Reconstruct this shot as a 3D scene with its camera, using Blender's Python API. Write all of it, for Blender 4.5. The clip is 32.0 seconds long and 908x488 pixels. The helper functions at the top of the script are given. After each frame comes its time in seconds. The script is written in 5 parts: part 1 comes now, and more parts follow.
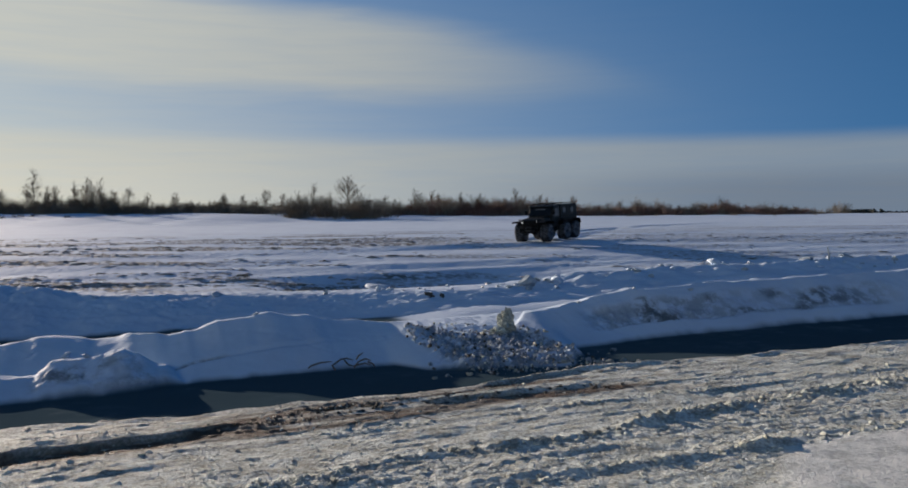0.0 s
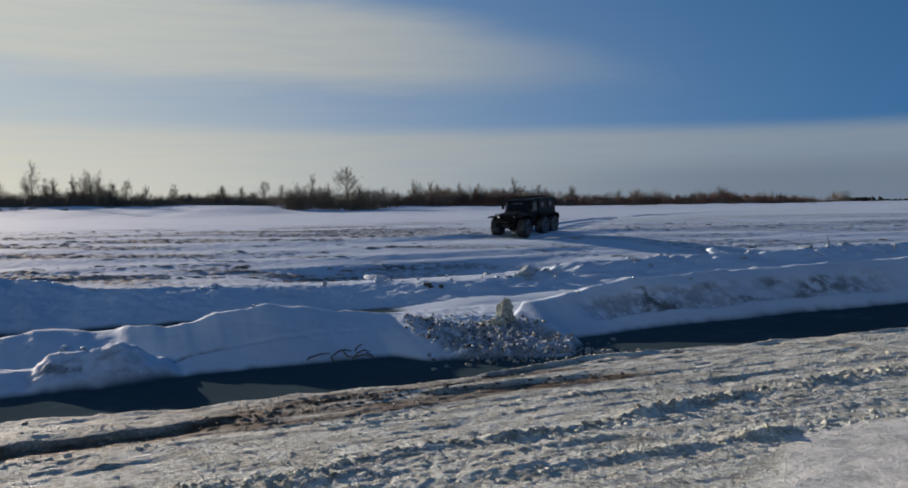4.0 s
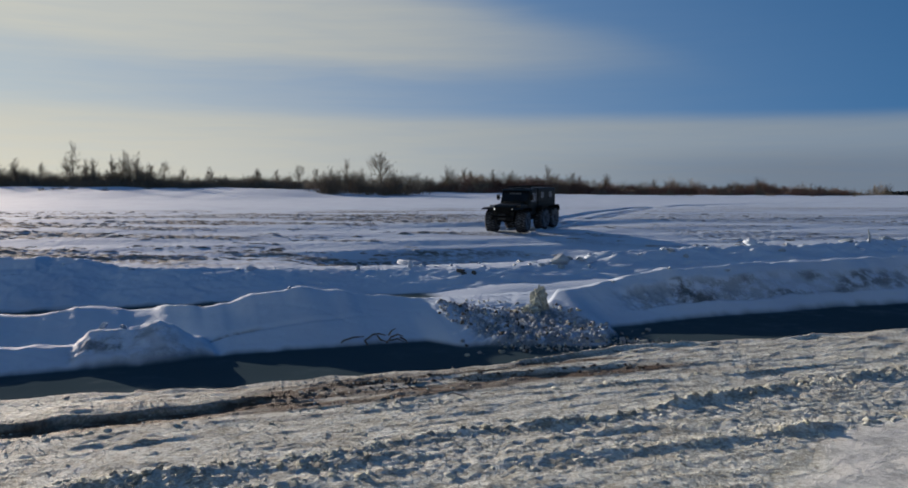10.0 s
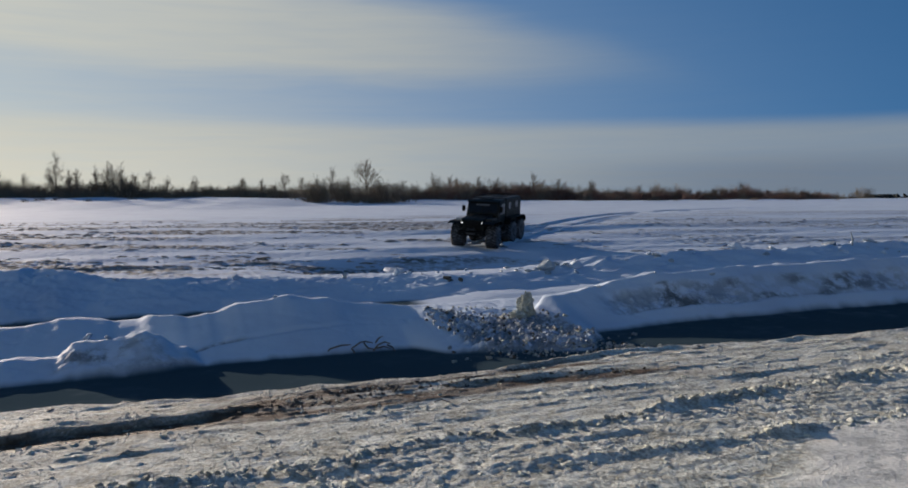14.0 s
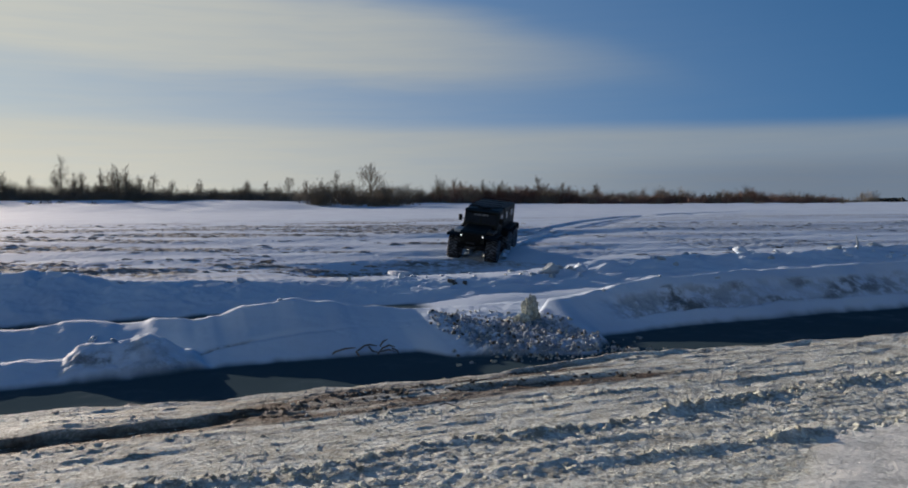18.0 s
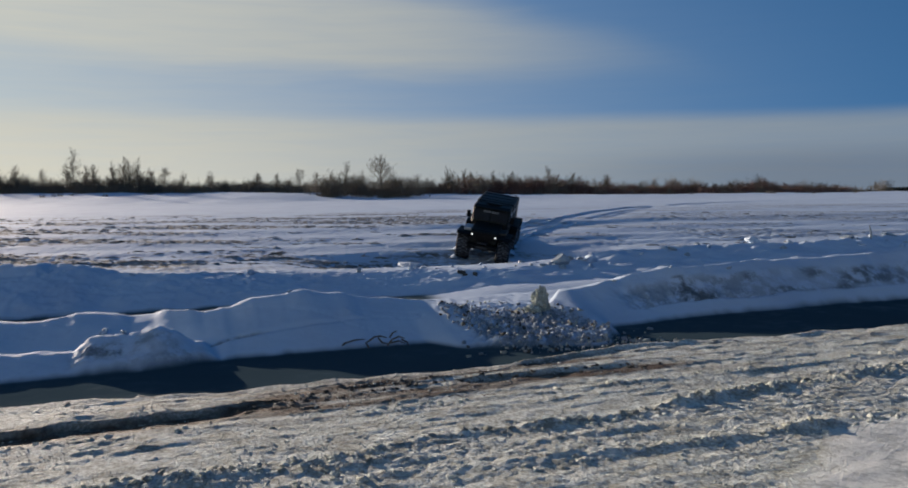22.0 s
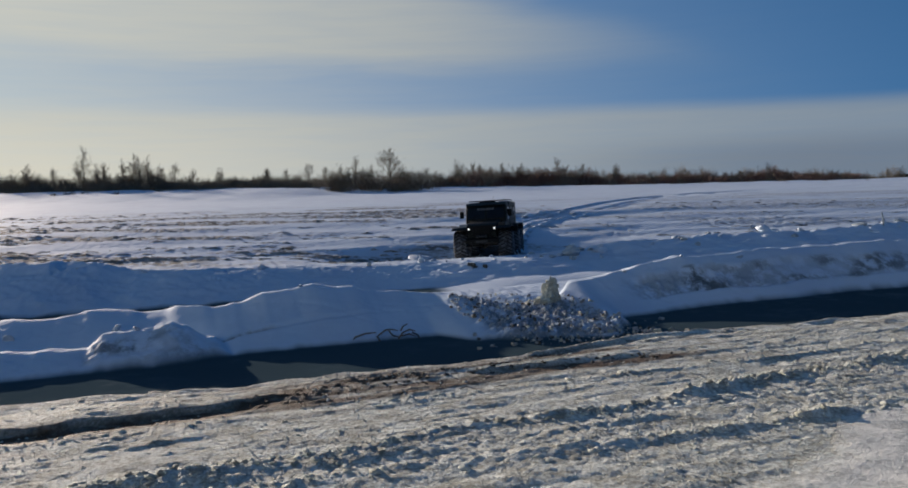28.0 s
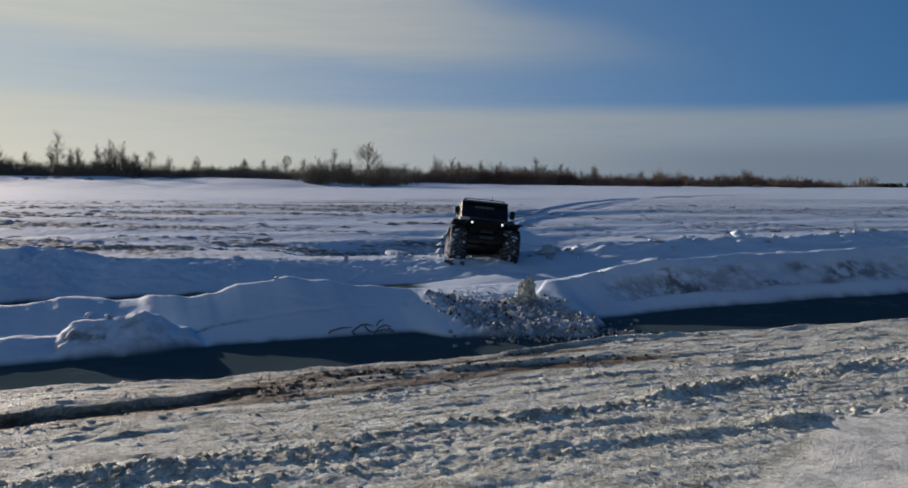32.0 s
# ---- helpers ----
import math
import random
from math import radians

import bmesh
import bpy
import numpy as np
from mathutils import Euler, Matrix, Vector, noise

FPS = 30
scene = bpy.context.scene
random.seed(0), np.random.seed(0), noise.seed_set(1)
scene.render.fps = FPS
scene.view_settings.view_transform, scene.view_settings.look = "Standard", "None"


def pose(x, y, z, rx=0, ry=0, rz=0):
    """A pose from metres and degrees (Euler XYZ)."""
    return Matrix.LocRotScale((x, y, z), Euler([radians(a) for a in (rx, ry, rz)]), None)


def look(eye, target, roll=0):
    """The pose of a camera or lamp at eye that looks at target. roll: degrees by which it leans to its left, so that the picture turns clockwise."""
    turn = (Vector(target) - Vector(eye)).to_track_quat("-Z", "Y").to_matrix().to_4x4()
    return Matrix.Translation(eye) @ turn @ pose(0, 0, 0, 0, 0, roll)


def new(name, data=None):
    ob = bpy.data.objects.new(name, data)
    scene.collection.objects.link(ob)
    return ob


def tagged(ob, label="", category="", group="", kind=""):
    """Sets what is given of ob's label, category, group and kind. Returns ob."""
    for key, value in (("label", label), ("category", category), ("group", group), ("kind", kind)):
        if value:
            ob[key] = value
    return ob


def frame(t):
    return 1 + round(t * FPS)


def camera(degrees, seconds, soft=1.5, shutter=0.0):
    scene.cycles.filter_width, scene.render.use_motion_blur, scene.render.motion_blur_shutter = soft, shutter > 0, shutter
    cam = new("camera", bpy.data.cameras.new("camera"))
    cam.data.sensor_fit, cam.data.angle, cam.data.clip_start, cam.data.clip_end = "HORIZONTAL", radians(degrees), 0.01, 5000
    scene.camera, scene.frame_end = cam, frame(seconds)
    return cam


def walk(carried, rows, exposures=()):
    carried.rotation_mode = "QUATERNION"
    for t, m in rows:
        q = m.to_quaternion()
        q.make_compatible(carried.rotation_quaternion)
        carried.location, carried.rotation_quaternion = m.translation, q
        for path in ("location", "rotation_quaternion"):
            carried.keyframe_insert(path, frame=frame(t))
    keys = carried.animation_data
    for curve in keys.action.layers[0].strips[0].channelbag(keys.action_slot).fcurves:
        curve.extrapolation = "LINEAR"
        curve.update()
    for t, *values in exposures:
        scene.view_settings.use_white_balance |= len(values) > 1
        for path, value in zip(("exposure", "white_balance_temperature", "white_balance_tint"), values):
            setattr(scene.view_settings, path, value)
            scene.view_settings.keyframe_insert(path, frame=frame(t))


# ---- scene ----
from functools import reduce

EYE = (0.0, 0.0, 2.5)

# the hand-held camera, time by time: pan (to the right), tilt and roll in degrees, and its sway in metres
TURNS = (
    (0, 2.042, -2.282, -0.719, 0.034, -0.086, 0.025), (0.5, 1.780, -2.429, -0.868, 0.038, -0.081, 0.027), (1, 1.782, -2.540, -1.035, 0.043, -0.078, 0.028),
    (1.5, 1.900, -2.679, -0.990, 0.044, -0.075, 0.030), (2, 1.973, -2.861, -1.059, 0.046, -0.066, 0.031), (2.5, 2.038, -2.892, -1.124, 0.047, -0.054, 0.031),
    (3, 2.108, -2.895, -1.038, 0.051, -0.041, 0.029), (3.5, 2.111, -2.974, -1.139, 0.051, -0.032, 0.025), (5.5, 1.832, -2.878, -0.449, 0.019, 0.009, 0.010),
    (6, 1.615, -3.070, -0.375, 0.013, 0.008, 0.011), (6.5, 1.353, -3.123, -0.404, 0.009, 0.009, 0.011), (7, 1.065, -3.248, -0.483, 0.004, 0.018, 0.009),
    (7.5, 0.811, -3.483, -0.315, -0.002, 0.025, 0.009), (8, 0.444, -3.688, -0.074, -0.007, 0.033, 0.008), (8.5, 0.219, -3.830, 0.029, -0.009, 0.028, 0.008),
    (9, 0.019, -3.947, 0.047, -0.009, 0.027, 0.008), (9.5, -0.095, -3.942, 0.024, -0.010, 0.019, 0.008), (10, -0.188, -3.882, -0.070, -0.011, 0.017, 0.007),
    (10.5, -0.089, -3.711, -0.117, -0.010, 0.013, 0.006), (11, 0.192, -3.562, -0.185, -0.008, 0.012, 0.004), (11.5, 0.460, -3.406, -0.238, -0.005, 0.008, 0.004),
    (12, 0.737, -3.320, -0.371, -0.003, 0.007, 0.002), (12.5, 0.921, -3.345, -0.514, 0.001, 0.006, 0.000), (13, 0.849, -3.343, -0.524, 0.001, 0.003, 0.000),
    (13.5, 0.795, -3.365, -0.601, 0.001, 0.002, 0.001), (14, 0.767, -3.371, -0.632, -0.001, 0.003, -0.001), (14.5, 0.744, -3.381, -0.635, -0.001, 0.007, -0.003),
    (16.5, 0.581, -3.285, -0.756, -0.005, 0.003, 0.002), (17, 0.545, -3.170, -0.688, -0.004, 0.006, 0.003), (17.5, 0.541, -3.141, -0.627, -0.008, 0.007, 0.003),
    (18, 0.484, -3.143, -0.565, -0.013, 0.005, 0.001), (18.5, 0.429, -3.145, -0.532, -0.014, 0.008, -0.002), (19, 0.345, -3.146, -0.508, -0.012, 0.011, -0.006),
    (19.5, 0.224, -3.147, -0.496, -0.004, 0.017, -0.009), (20, 0.057, -3.182, -0.576, 0.001, 0.023, -0.007), (20.5, -0.094, -3.250, -0.634, 0.001, 0.027, -0.006),
    (21, -0.271, -3.249, -0.692, -0.002, 0.032, -0.003), (21.5, -0.340, -3.337, -0.795, -0.001, 0.038, -0.004), (22, -0.272, -3.766, -0.817, 0.007, 0.052, -0.003),
    (22.5, -0.075, -3.793, -0.799, 0.017, 0.058, -0.004), (23, -0.051, -3.682, -0.632, 0.024, 0.054, -0.001), (23.5, -0.040, -3.526, -0.756, 0.024, 0.047, 0.001),
    (24, 0.069, -3.532, -0.785, 0.021, 0.039, 0.001), (24.5, 0.153, -3.564, -0.885, 0.014, 0.033, -0.001), (25, 0.166, -3.563, -0.894, 0.007, 0.025, -0.003),
    (25.5, 0.149, -3.552, -0.962, 0.002, 0.022, -0.004), (27.5, -0.649, -4.229, -1.545, 0.012, 0.052, -0.010), (28, -0.987, -4.262, -1.645, 0.012, 0.053, -0.010),
    (28.5, -1.088, -4.275, -1.420, 0.010, 0.059, -0.007), (29, -0.983, -4.264, -0.729, 0.008, 0.066, -0.008), (29.5, -0.732, -4.407, -0.454, 0.003, 0.068, -0.007),
    (30, -0.435, -4.476, -0.448, 0.000, 0.066, -0.007), (30.5, -0.178, -4.432, -0.469, -0.003, 0.057, -0.006), (31, 0.170, -4.340, -0.222, -0.004, 0.057, -0.003),
    (31.5, 0.501, -4.366, -0.002, -0.010, 0.073, -0.004), (32, 0.674, -4.536, 0.123, -0.016, 0.086, -0.006),
)


def aim(pan, tilt, roll, dx, dy, dz):
    a, b = radians(pan), radians(tilt)
    x, y, z = EYE[0] + dx, EYE[1] + dy, EYE[2] + dz
    return look((x, y, z), (x + math.sin(a) * math.cos(b) * 50, y + math.cos(a) * math.cos(b) * 50, z + math.sin(b) * 50), roll)


cam = camera(58.85, 32.0, 1.8)
walk(cam, [(t, aim(*turn)) for t, *turn in TURNS],
     ((0, 0.0, 6120, 10), (27, 0.0, 6120, 10), (32, -0.06, 6120, 10)))

# ---- light: a low sun behind thin cloud, ahead and to the left ----
SUN_AZ, SUN_EL = -40.0, 9.8


class Nodes:
    """A small hand for building node trees."""

    def __init__(self, tree):
        self.tree = tree
        tree.nodes.clear()

    def add(self, kind, **values):
        n = self.tree.nodes.new(kind)
        for key, value in values.items():
            setattr(n, key, value)
        return n

    def put(self, socket, value):
        if isinstance(value, bpy.types.NodeSocket):
            self.tree.links.new(value, socket)
        else:
            socket.default_value = value

    def math(self, op, a, b=0.0, c=0.0):
        n = self.add("ShaderNodeMath", operation=op)
        for s, v in zip(n.inputs, (a, b, c)):
            self.put(s, v)
        return n.outputs[0]

    def step(self, x, lo, hi, a=0.0, b=1.0):
        n = self.add("ShaderNodeMapRange", interpolation_type="SMOOTHSTEP")
        for s, v in zip(n.inputs, (x, lo, hi, a, b)):
            self.put(s, v)
        return n.outputs[0]

    def mix(self, fac, a, b, blend="MIX"):
        n = self.add("ShaderNodeMix", data_type="RGBA", blend_type=blend)
        self.put(n.inputs[0], fac)
        self.put(n.inputs[6], a)
        self.put(n.inputs[7], b)
        return n.outputs[2]

    def noise(self, vector, scale, detail=4.0, rough=0.55, stretch=None, distort=0.0):
        if stretch:
            m = self.add("ShaderNodeMapping")
            self.put(m.inputs["Vector"], vector)
            m.inputs["Scale"].default_value = stretch
            vector = m.outputs[0]
        n = self.add("ShaderNodeTexNoise")
        self.put(n.inputs["Vector"], vector)
        n.inputs["Scale"].default_value, n.inputs["Detail"].default_value = scale, detail
        n.inputs["Roughness"].default_value, n.inputs["Distortion"].default_value = rough, distort
        return n.outputs["Fac"]

    def attr(self, name):
        return self.add("ShaderNodeAttribute", attribute_name=name).outputs["Fac"]


def rgb(r, g, b):
    return (r, g, b, 1.0)


def make_world():
    w = bpy.data.worlds.new("winter_sky")
    scene.world = w
    w.use_nodes = True
    k = Nodes(w.node_tree)
    d = k.add("ShaderNodeTexCoord").outputs["Generated"]
    sep = k.add("ShaderNodeSeparateXYZ")
    k.put(sep.inputs[0], d)
    x, y, z = sep.outputs
    az = k.math("MULTIPLY", k.math("ARCTAN2", x, y), 57.2958)
    el = k.math("MULTIPLY", k.math("ARCSINE", z), 57.2958)
    sky = k.add("ShaderNodeTexSky", sky_type="NISHITA", sun_disc=False)
    sky.sun_elevation, sky.sun_rotation = radians(SUN_EL), radians(SUN_AZ)
    sky.altitude, sky.air_density, sky.dust_density, sky.ozone_density = 0, 1.0, 0.6, 2.0
    lift = k.add("ShaderNodeVectorMath", operation="ADD")
    k.put(lift.inputs[0], d)
    lift.inputs[1].default_value = (0, 0, 0.32)
    unit = k.add("ShaderNodeVectorMath", operation="NORMALIZE")
    k.put(unit.inputs[0], lift.outputs[0])
    k.put(sky.inputs["Vector"], unit.outputs[0])
    base = k.mix(1.0, sky.outputs[0], rgb(SKY * 0.49, SKY * 0.93, SKY * 1.28), "MULTIPLY")
    comb = k.add("ShaderNodeCombineXYZ")
    k.put(comb.inputs[0], k.math("MULTIPLY", az, 0.05))
    k.put(comb.inputs[1], k.math("MULTIPLY", el, 0.42))
    streak = k.noise(comb.outputs[0], 1.0, 4.0, 0.5, None, 0.6)
    fine = k.noise(comb.outputs[0], 3.0, 5.0, 0.55, (1, 1.6, 1), 0.4)
    wob = k.math("MULTIPLY", k.math("SUBTRACT", streak, 0.5), 2.2)
    elw = k.math("ADD", el, wob)
    right = k.math("MAXIMUM", az, 0.0)
    top = k.math("SUBTRACT", k.math("MULTIPLY_ADD", az, -0.13, 12.9), k.math("MULTIPLY", k.math("MULTIPLY", right, right), 0.007))
    low = k.math("MULTIPLY_ADD", az, -0.03, 8.1)
    band = k.math("MULTIPLY", k.step(k.math("SUBTRACT", top, elw), -0.9, 1.5), k.step(k.math("SUBTRACT", elw, low), -1.1, 1.3))
    band = k.math("MULTIPLY", band, k.step(az, 21.0, -6.0, 0.0, 0.95))
    # thin veil toward the sun, a flat bank over the horizon
    veil = k.math("MULTIPLY", k.math("MULTIPLY", k.step(az, 42.0, -34.0, 0.0, 0.85), k.step(az, -120.0, -60.0)), k.step(el, 24.0, 3.0, 0.0, 1.0))
    bank = k.math("MULTIPLY", k.step(k.math("SUBTRACT", k.math("MULTIPLY_ADD", az, -0.014, 5.2), k.math("MULTIPLY_ADD", wob, 0.35, el)), -0.5, 0.9),
                  k.step(az, 45.0, -25.0, 0.86, 0.96))
    keep = reduce(lambda a, b: k.math("MULTIPLY", a, b), [k.math("SUBTRACT", 1.0, m) for m in (band, veil, bank)])
    cover = k.math("SUBTRACT", 1.0, keep)
    cover = k.math("MULTIPLY", cover, k.math("MULTIPLY_ADD", fine, 0.25, 0.86))
    warm = k.step(az, 30.0, -40.0)
    cloud = k.mix(warm, rgb(0.245, 0.285, 0.32), rgb(0.60, 0.585, 0.50))
    glow = k.math("MULTIPLY", k.step(az, 5.0, -38.0), k.step(el, 7.0, 0.0))
    cloud = k.mix(k.math("MULTIPLY", glow, 0.6), cloud, rgb(0.80, 0.72, 0.54))
    slate = k.math("MULTIPLY", k.step(el, 3.4, 1.2), k.step(az, -2.0, 26.0))
    cloud = k.mix(k.math("MULTIPLY", slate, 0.85), cloud, rgb(0.175, 0.20, 0.23))
    col = k.mix(cover, base, cloud)
    bg = k.add("ShaderNodeBackground")
    k.put(bg.inputs[0], col)
    bg.inputs[1].default_value = 1.0
    out = k.add("ShaderNodeOutputWorld")
    k.put(out.inputs[0], bg.outputs[0])


SKY = 0.094
make_world()
sun_data = bpy.data.lights.new("sun", "SUN")
sun_data.energy, sun_data.angle, sun_data.color = 7.7, radians(0.6), (1.0, 0.80, 0.62)
a, e = radians(SUN_AZ), radians(SUN_EL)
sun = new("sun", sun_data)
sun.matrix_world = look((math.sin(a) * math.cos(e) * 300, math.cos(a) * math.cos(e) * 300, math.sin(e) * 300), (0, 0, 0))

# ---- materials ----


def material(name, colour, rough=0.6, metal=0.0, vary=0.25, scale=6.0, bump=0.0, bump_scale=40.0, colour2=None, emit=None, spec=0.5, coords="Object"):
    m = bpy.data.materials.new(name)
    m.use_nodes = True
    k = Nodes(m.node_tree)
    v = k.add("ShaderNodeTexCoord").outputs[coords]
    big = k.noise(v, scale, 5.0)
    small = k.noise(v, scale * 9, 4.0)
    b = k.add("ShaderNodeBsdfPrincipled")
    dark = colour2 or tuple(c * (1 - vary) for c in colour)
    f = k.math("MULTIPLY_ADD", big, 0.7, k.math("MULTIPLY", small, 0.3))
    col = k.mix(k.step(f, 0.35, 0.65), rgb(*colour), rgb(*dark))
    rnd = k.add("ShaderNodeObjectInfo").outputs["Random"]
    col = k.mix(1.0, col, k.mix(rnd, rgb(0.85, 0.85, 0.85), rgb(1.12, 1.12, 1.12)), "MULTIPLY")
    k.put(b.inputs["Base Color"], col)
    k.put(b.inputs["Roughness"], k.math("MULTIPLY_ADD", small, 0.2, rough - 0.1))
    b.inputs["Metallic"].default_value = metal
    b.inputs["Specular IOR Level"].default_value = spec
    if emit:
        b.inputs["Emission Color"].default_value = rgb(*emit[:3])
        b.inputs["Emission Strength"].default_value = emit[3]
    if bump:
        n = k.add("ShaderNodeBump")
        n.inputs["Strength"].default_value, n.inputs["Distance"].default_value = 1.0, bump
        k.put(n.inputs["Height"], k.noise(v, bump_scale, 6.0))
        k.put(b.inputs["Normal"], n.outputs[0])
    o = k.add("ShaderNodeOutputMaterial")
    k.put(o.inputs[0], b.outputs[0])
    return m


def ground_material():
    """Snow that turns into trodden, sandy snow, sooty or crease-shaded snow, bare mud and dark ice by the sheet's own
    attributes.
    """
    m = bpy.data.materials.new("snow_ground")
    m.use_nodes = True
    k = Nodes(m.node_tree)
    v = k.add("ShaderNodeTexCoord").outputs["Object"]
    n1, n2, n3, n4 = k.noise(v, 0.35, 5.0), k.noise(v, 3.0, 6.0, 0.6), k.noise(v, 20.0, 6.0, 0.65), k.noise(v, 75.0, 4.0, 0.6)
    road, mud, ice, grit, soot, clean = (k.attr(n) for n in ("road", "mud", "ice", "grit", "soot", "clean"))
    # the blue cast of shaded snow is put into the base colour
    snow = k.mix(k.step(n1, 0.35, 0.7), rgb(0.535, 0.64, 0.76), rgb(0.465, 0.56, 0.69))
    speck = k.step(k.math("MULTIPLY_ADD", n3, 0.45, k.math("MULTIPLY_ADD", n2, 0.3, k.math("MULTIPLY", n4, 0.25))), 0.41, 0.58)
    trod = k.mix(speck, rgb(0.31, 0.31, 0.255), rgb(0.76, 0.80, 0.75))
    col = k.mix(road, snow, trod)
    # warm pale colour paints sunlight onto the smooth near snow, over the blue tint
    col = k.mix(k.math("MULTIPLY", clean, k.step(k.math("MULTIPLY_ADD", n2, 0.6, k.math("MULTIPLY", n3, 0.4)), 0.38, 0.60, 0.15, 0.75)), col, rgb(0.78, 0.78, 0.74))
    # sooty stains, and the slip crease's shade painted dark
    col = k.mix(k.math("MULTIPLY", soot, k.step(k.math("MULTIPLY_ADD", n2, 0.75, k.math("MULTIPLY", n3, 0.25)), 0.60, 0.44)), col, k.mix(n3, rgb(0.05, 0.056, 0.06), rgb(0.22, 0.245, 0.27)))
    col = k.mix(k.math("MULTIPLY", grit, k.step(n2, 0.62, 0.42)), col, k.mix(n3, rgb(0.04, 0.035, 0.03), rgb(0.20, 0.18, 0.14)))
    col = k.mix(k.math("MULTIPLY", mud, k.step(n2, 0.28, 0.55, 0.6, 1.0)), col, k.mix(n3, rgb(0.024, 0.018, 0.012), rgb(0.15, 0.102, 0.065)))
    frost = k.math("MULTIPLY", ice, k.step(k.math("MULTIPLY_ADD", n2, 0.4, k.math("MULTIPLY", n1, 0.6)), 0.74, 0.52, 0.97, 1.0))
    col = k.mix(frost, col, k.mix(n1, rgb(0.040, 0.064, 0.078), rgb(0.062, 0.094, 0.112)))
    b = k.add("ShaderNodeBsdfPrincipled")
    k.put(b.inputs["Base Color"], col)
    wet = k.math("MAXIMUM", k.math("MULTIPLY", frost, 0.9), k.math("MULTIPLY", mud, 0.4))
    k.put(b.inputs["Roughness"], k.math("MULTIPLY_ADD", wet, -0.45, 0.80))
    k.put(b.inputs["Specular IOR Level"], k.math("MULTIPLY_ADD", frost, -0.12, 0.12))
    bump = k.add("ShaderNodeBump")
    bump.inputs["Strength"].default_value = 1.0
    bump.inputs["Distance"].default_value = 0.04
    h = k.math("ADD", k.math("MULTIPLY", n3, k.math("MULTIPLY_ADD", road, 0.9, 0.12)), k.math("MULTIPLY", n2, 0.32))
    h = k.math("ADD", h, k.math("MULTIPLY", n4, k.math("MULTIPLY_ADD", road, 0.28, 0.03)))
    k.put(bump.inputs["Height"], k.math("MULTIPLY", h, k.math("MULTIPLY_ADD", ice, -0.85, 1.0)))
    k.put(b.inputs["Normal"], bump.outputs[0])
    o = k.add("ShaderNodeOutputMaterial")
    k.put(o.inputs[0], b.outputs[0])
    return m


SNOW_GROUND = ground_material()
# same blue shade tint in the colour as the ground's snow
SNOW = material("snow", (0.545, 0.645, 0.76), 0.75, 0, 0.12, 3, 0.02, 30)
DIRTY_SNOW = material("dirty_snow", (0.60, 0.635, 0.59), 0.9, 0, 0.4, 9, 0.02, 50, (0.42, 0.42, 0.34), spec=0.15)
ICE = material("ice", (0.36, 0.42, 0.46), 0.45, 0, 0.2, 4, 0.01, 30)
RUBBLE = material("broken_snow", (0.50, 0.55, 0.60), 0.85, 0, 0.4, 5, 0.02, 40, (0.26, 0.285, 0.31), spec=0.15)
MUDDY = material("frozen_mud", (0.05, 0.042, 0.034), 0.85, 0, 0.4, 8, 0.02, 40, (0.17, 0.155, 0.13), spec=0.2)
CRUST = material("frozen_crust", (0.36, 0.36, 0.36), 0.85, 0, 0.4, 0.6, 0.02, 20, (0.10, 0.09, 0.07), spec=0.2)
BARK = material("bark", (0.16, 0.125, 0.095), 0.9, 0, 0.4, 4)
TWIG = material("twig", (0.19, 0.155, 0.11), 0.9, 0, 0.35, 2)
RED_TWIG = material("red_twig", (0.17, 0.095, 0.072), 0.9, 0, 0.35, 2)
PAINT = material("dark_green_paint", (0.0035, 0.0055, 0.0055), 0.5, 0, 0.3, 2, 0.001, 20, (0.007, 0.010, 0.010), spec=0.16)
BLACK = material("black_plastic", (0.003, 0.0035, 0.004), 0.6, 0, 0.4, 5, 0.001, 60, spec=0.15)
RUBBER = material("rubber", (0.005, 0.005, 0.006), 0.9, 0, 0.4, 5, 0.003, 50)
CAKED = material("snow_caked_rubber", (0.010, 0.010, 0.012), 0.85, 0, 0.4, 6.5, 0.004, 40, (0.13, 0.14, 0.16))
STEEL = material("grey_steel", (0.03, 0.032, 0.034), 0.55, 0.5, 0.3, 6, 0.001, 60)
RIM = material("pale_rim", (0.16, 0.165, 0.17), 0.5, 0.3, 0.4, 5, 0.001, 50)
# bluish base colour stands in for the sky reflected in the windscreen
DARK_GLASS = material("dark_glass", (0.009, 0.015, 0.024), 0.3, 0, 0.2, 2, spec=0.12)
SIDE_GLASS = material("side_glass", (0.045, 0.055, 0.07), 0.15, 0, 0.2, 2, spec=0.4)
# pale colour that stands in for sun reflected off the fender top
PALE_SHEEN = material("pale_dusting", (0.42, 0.44, 0.45), 0.5, 0, 0.15, 5)
MIRROR = material("mirror_glass", (0.6, 0.62, 0.65), 0.05, 1.0, 0.05, 2)
LAMP = material("headlamp_glass", (0.9, 0.9, 0.85), 0.2, 0, 0.05, 5, emit=(1.0, 0.97, 0.88, 0.9))
GRIMY_ICE = material("grimy_ice", (0.20, 0.22, 0.23), 0.6, 0, 0.4, 6, 0.01, 30, (0.08, 0.085, 0.08), spec=0.15)
STICKER = material("faded_sticker", (0.11, 0.12, 0.135), 0.35, 0, 0.15, 5, spec=0.6)
FAR_WOOD = material("far_wood", (0.035, 0.04, 0.036), 0.9, 0, 0.3, 0.3, spec=0.1)
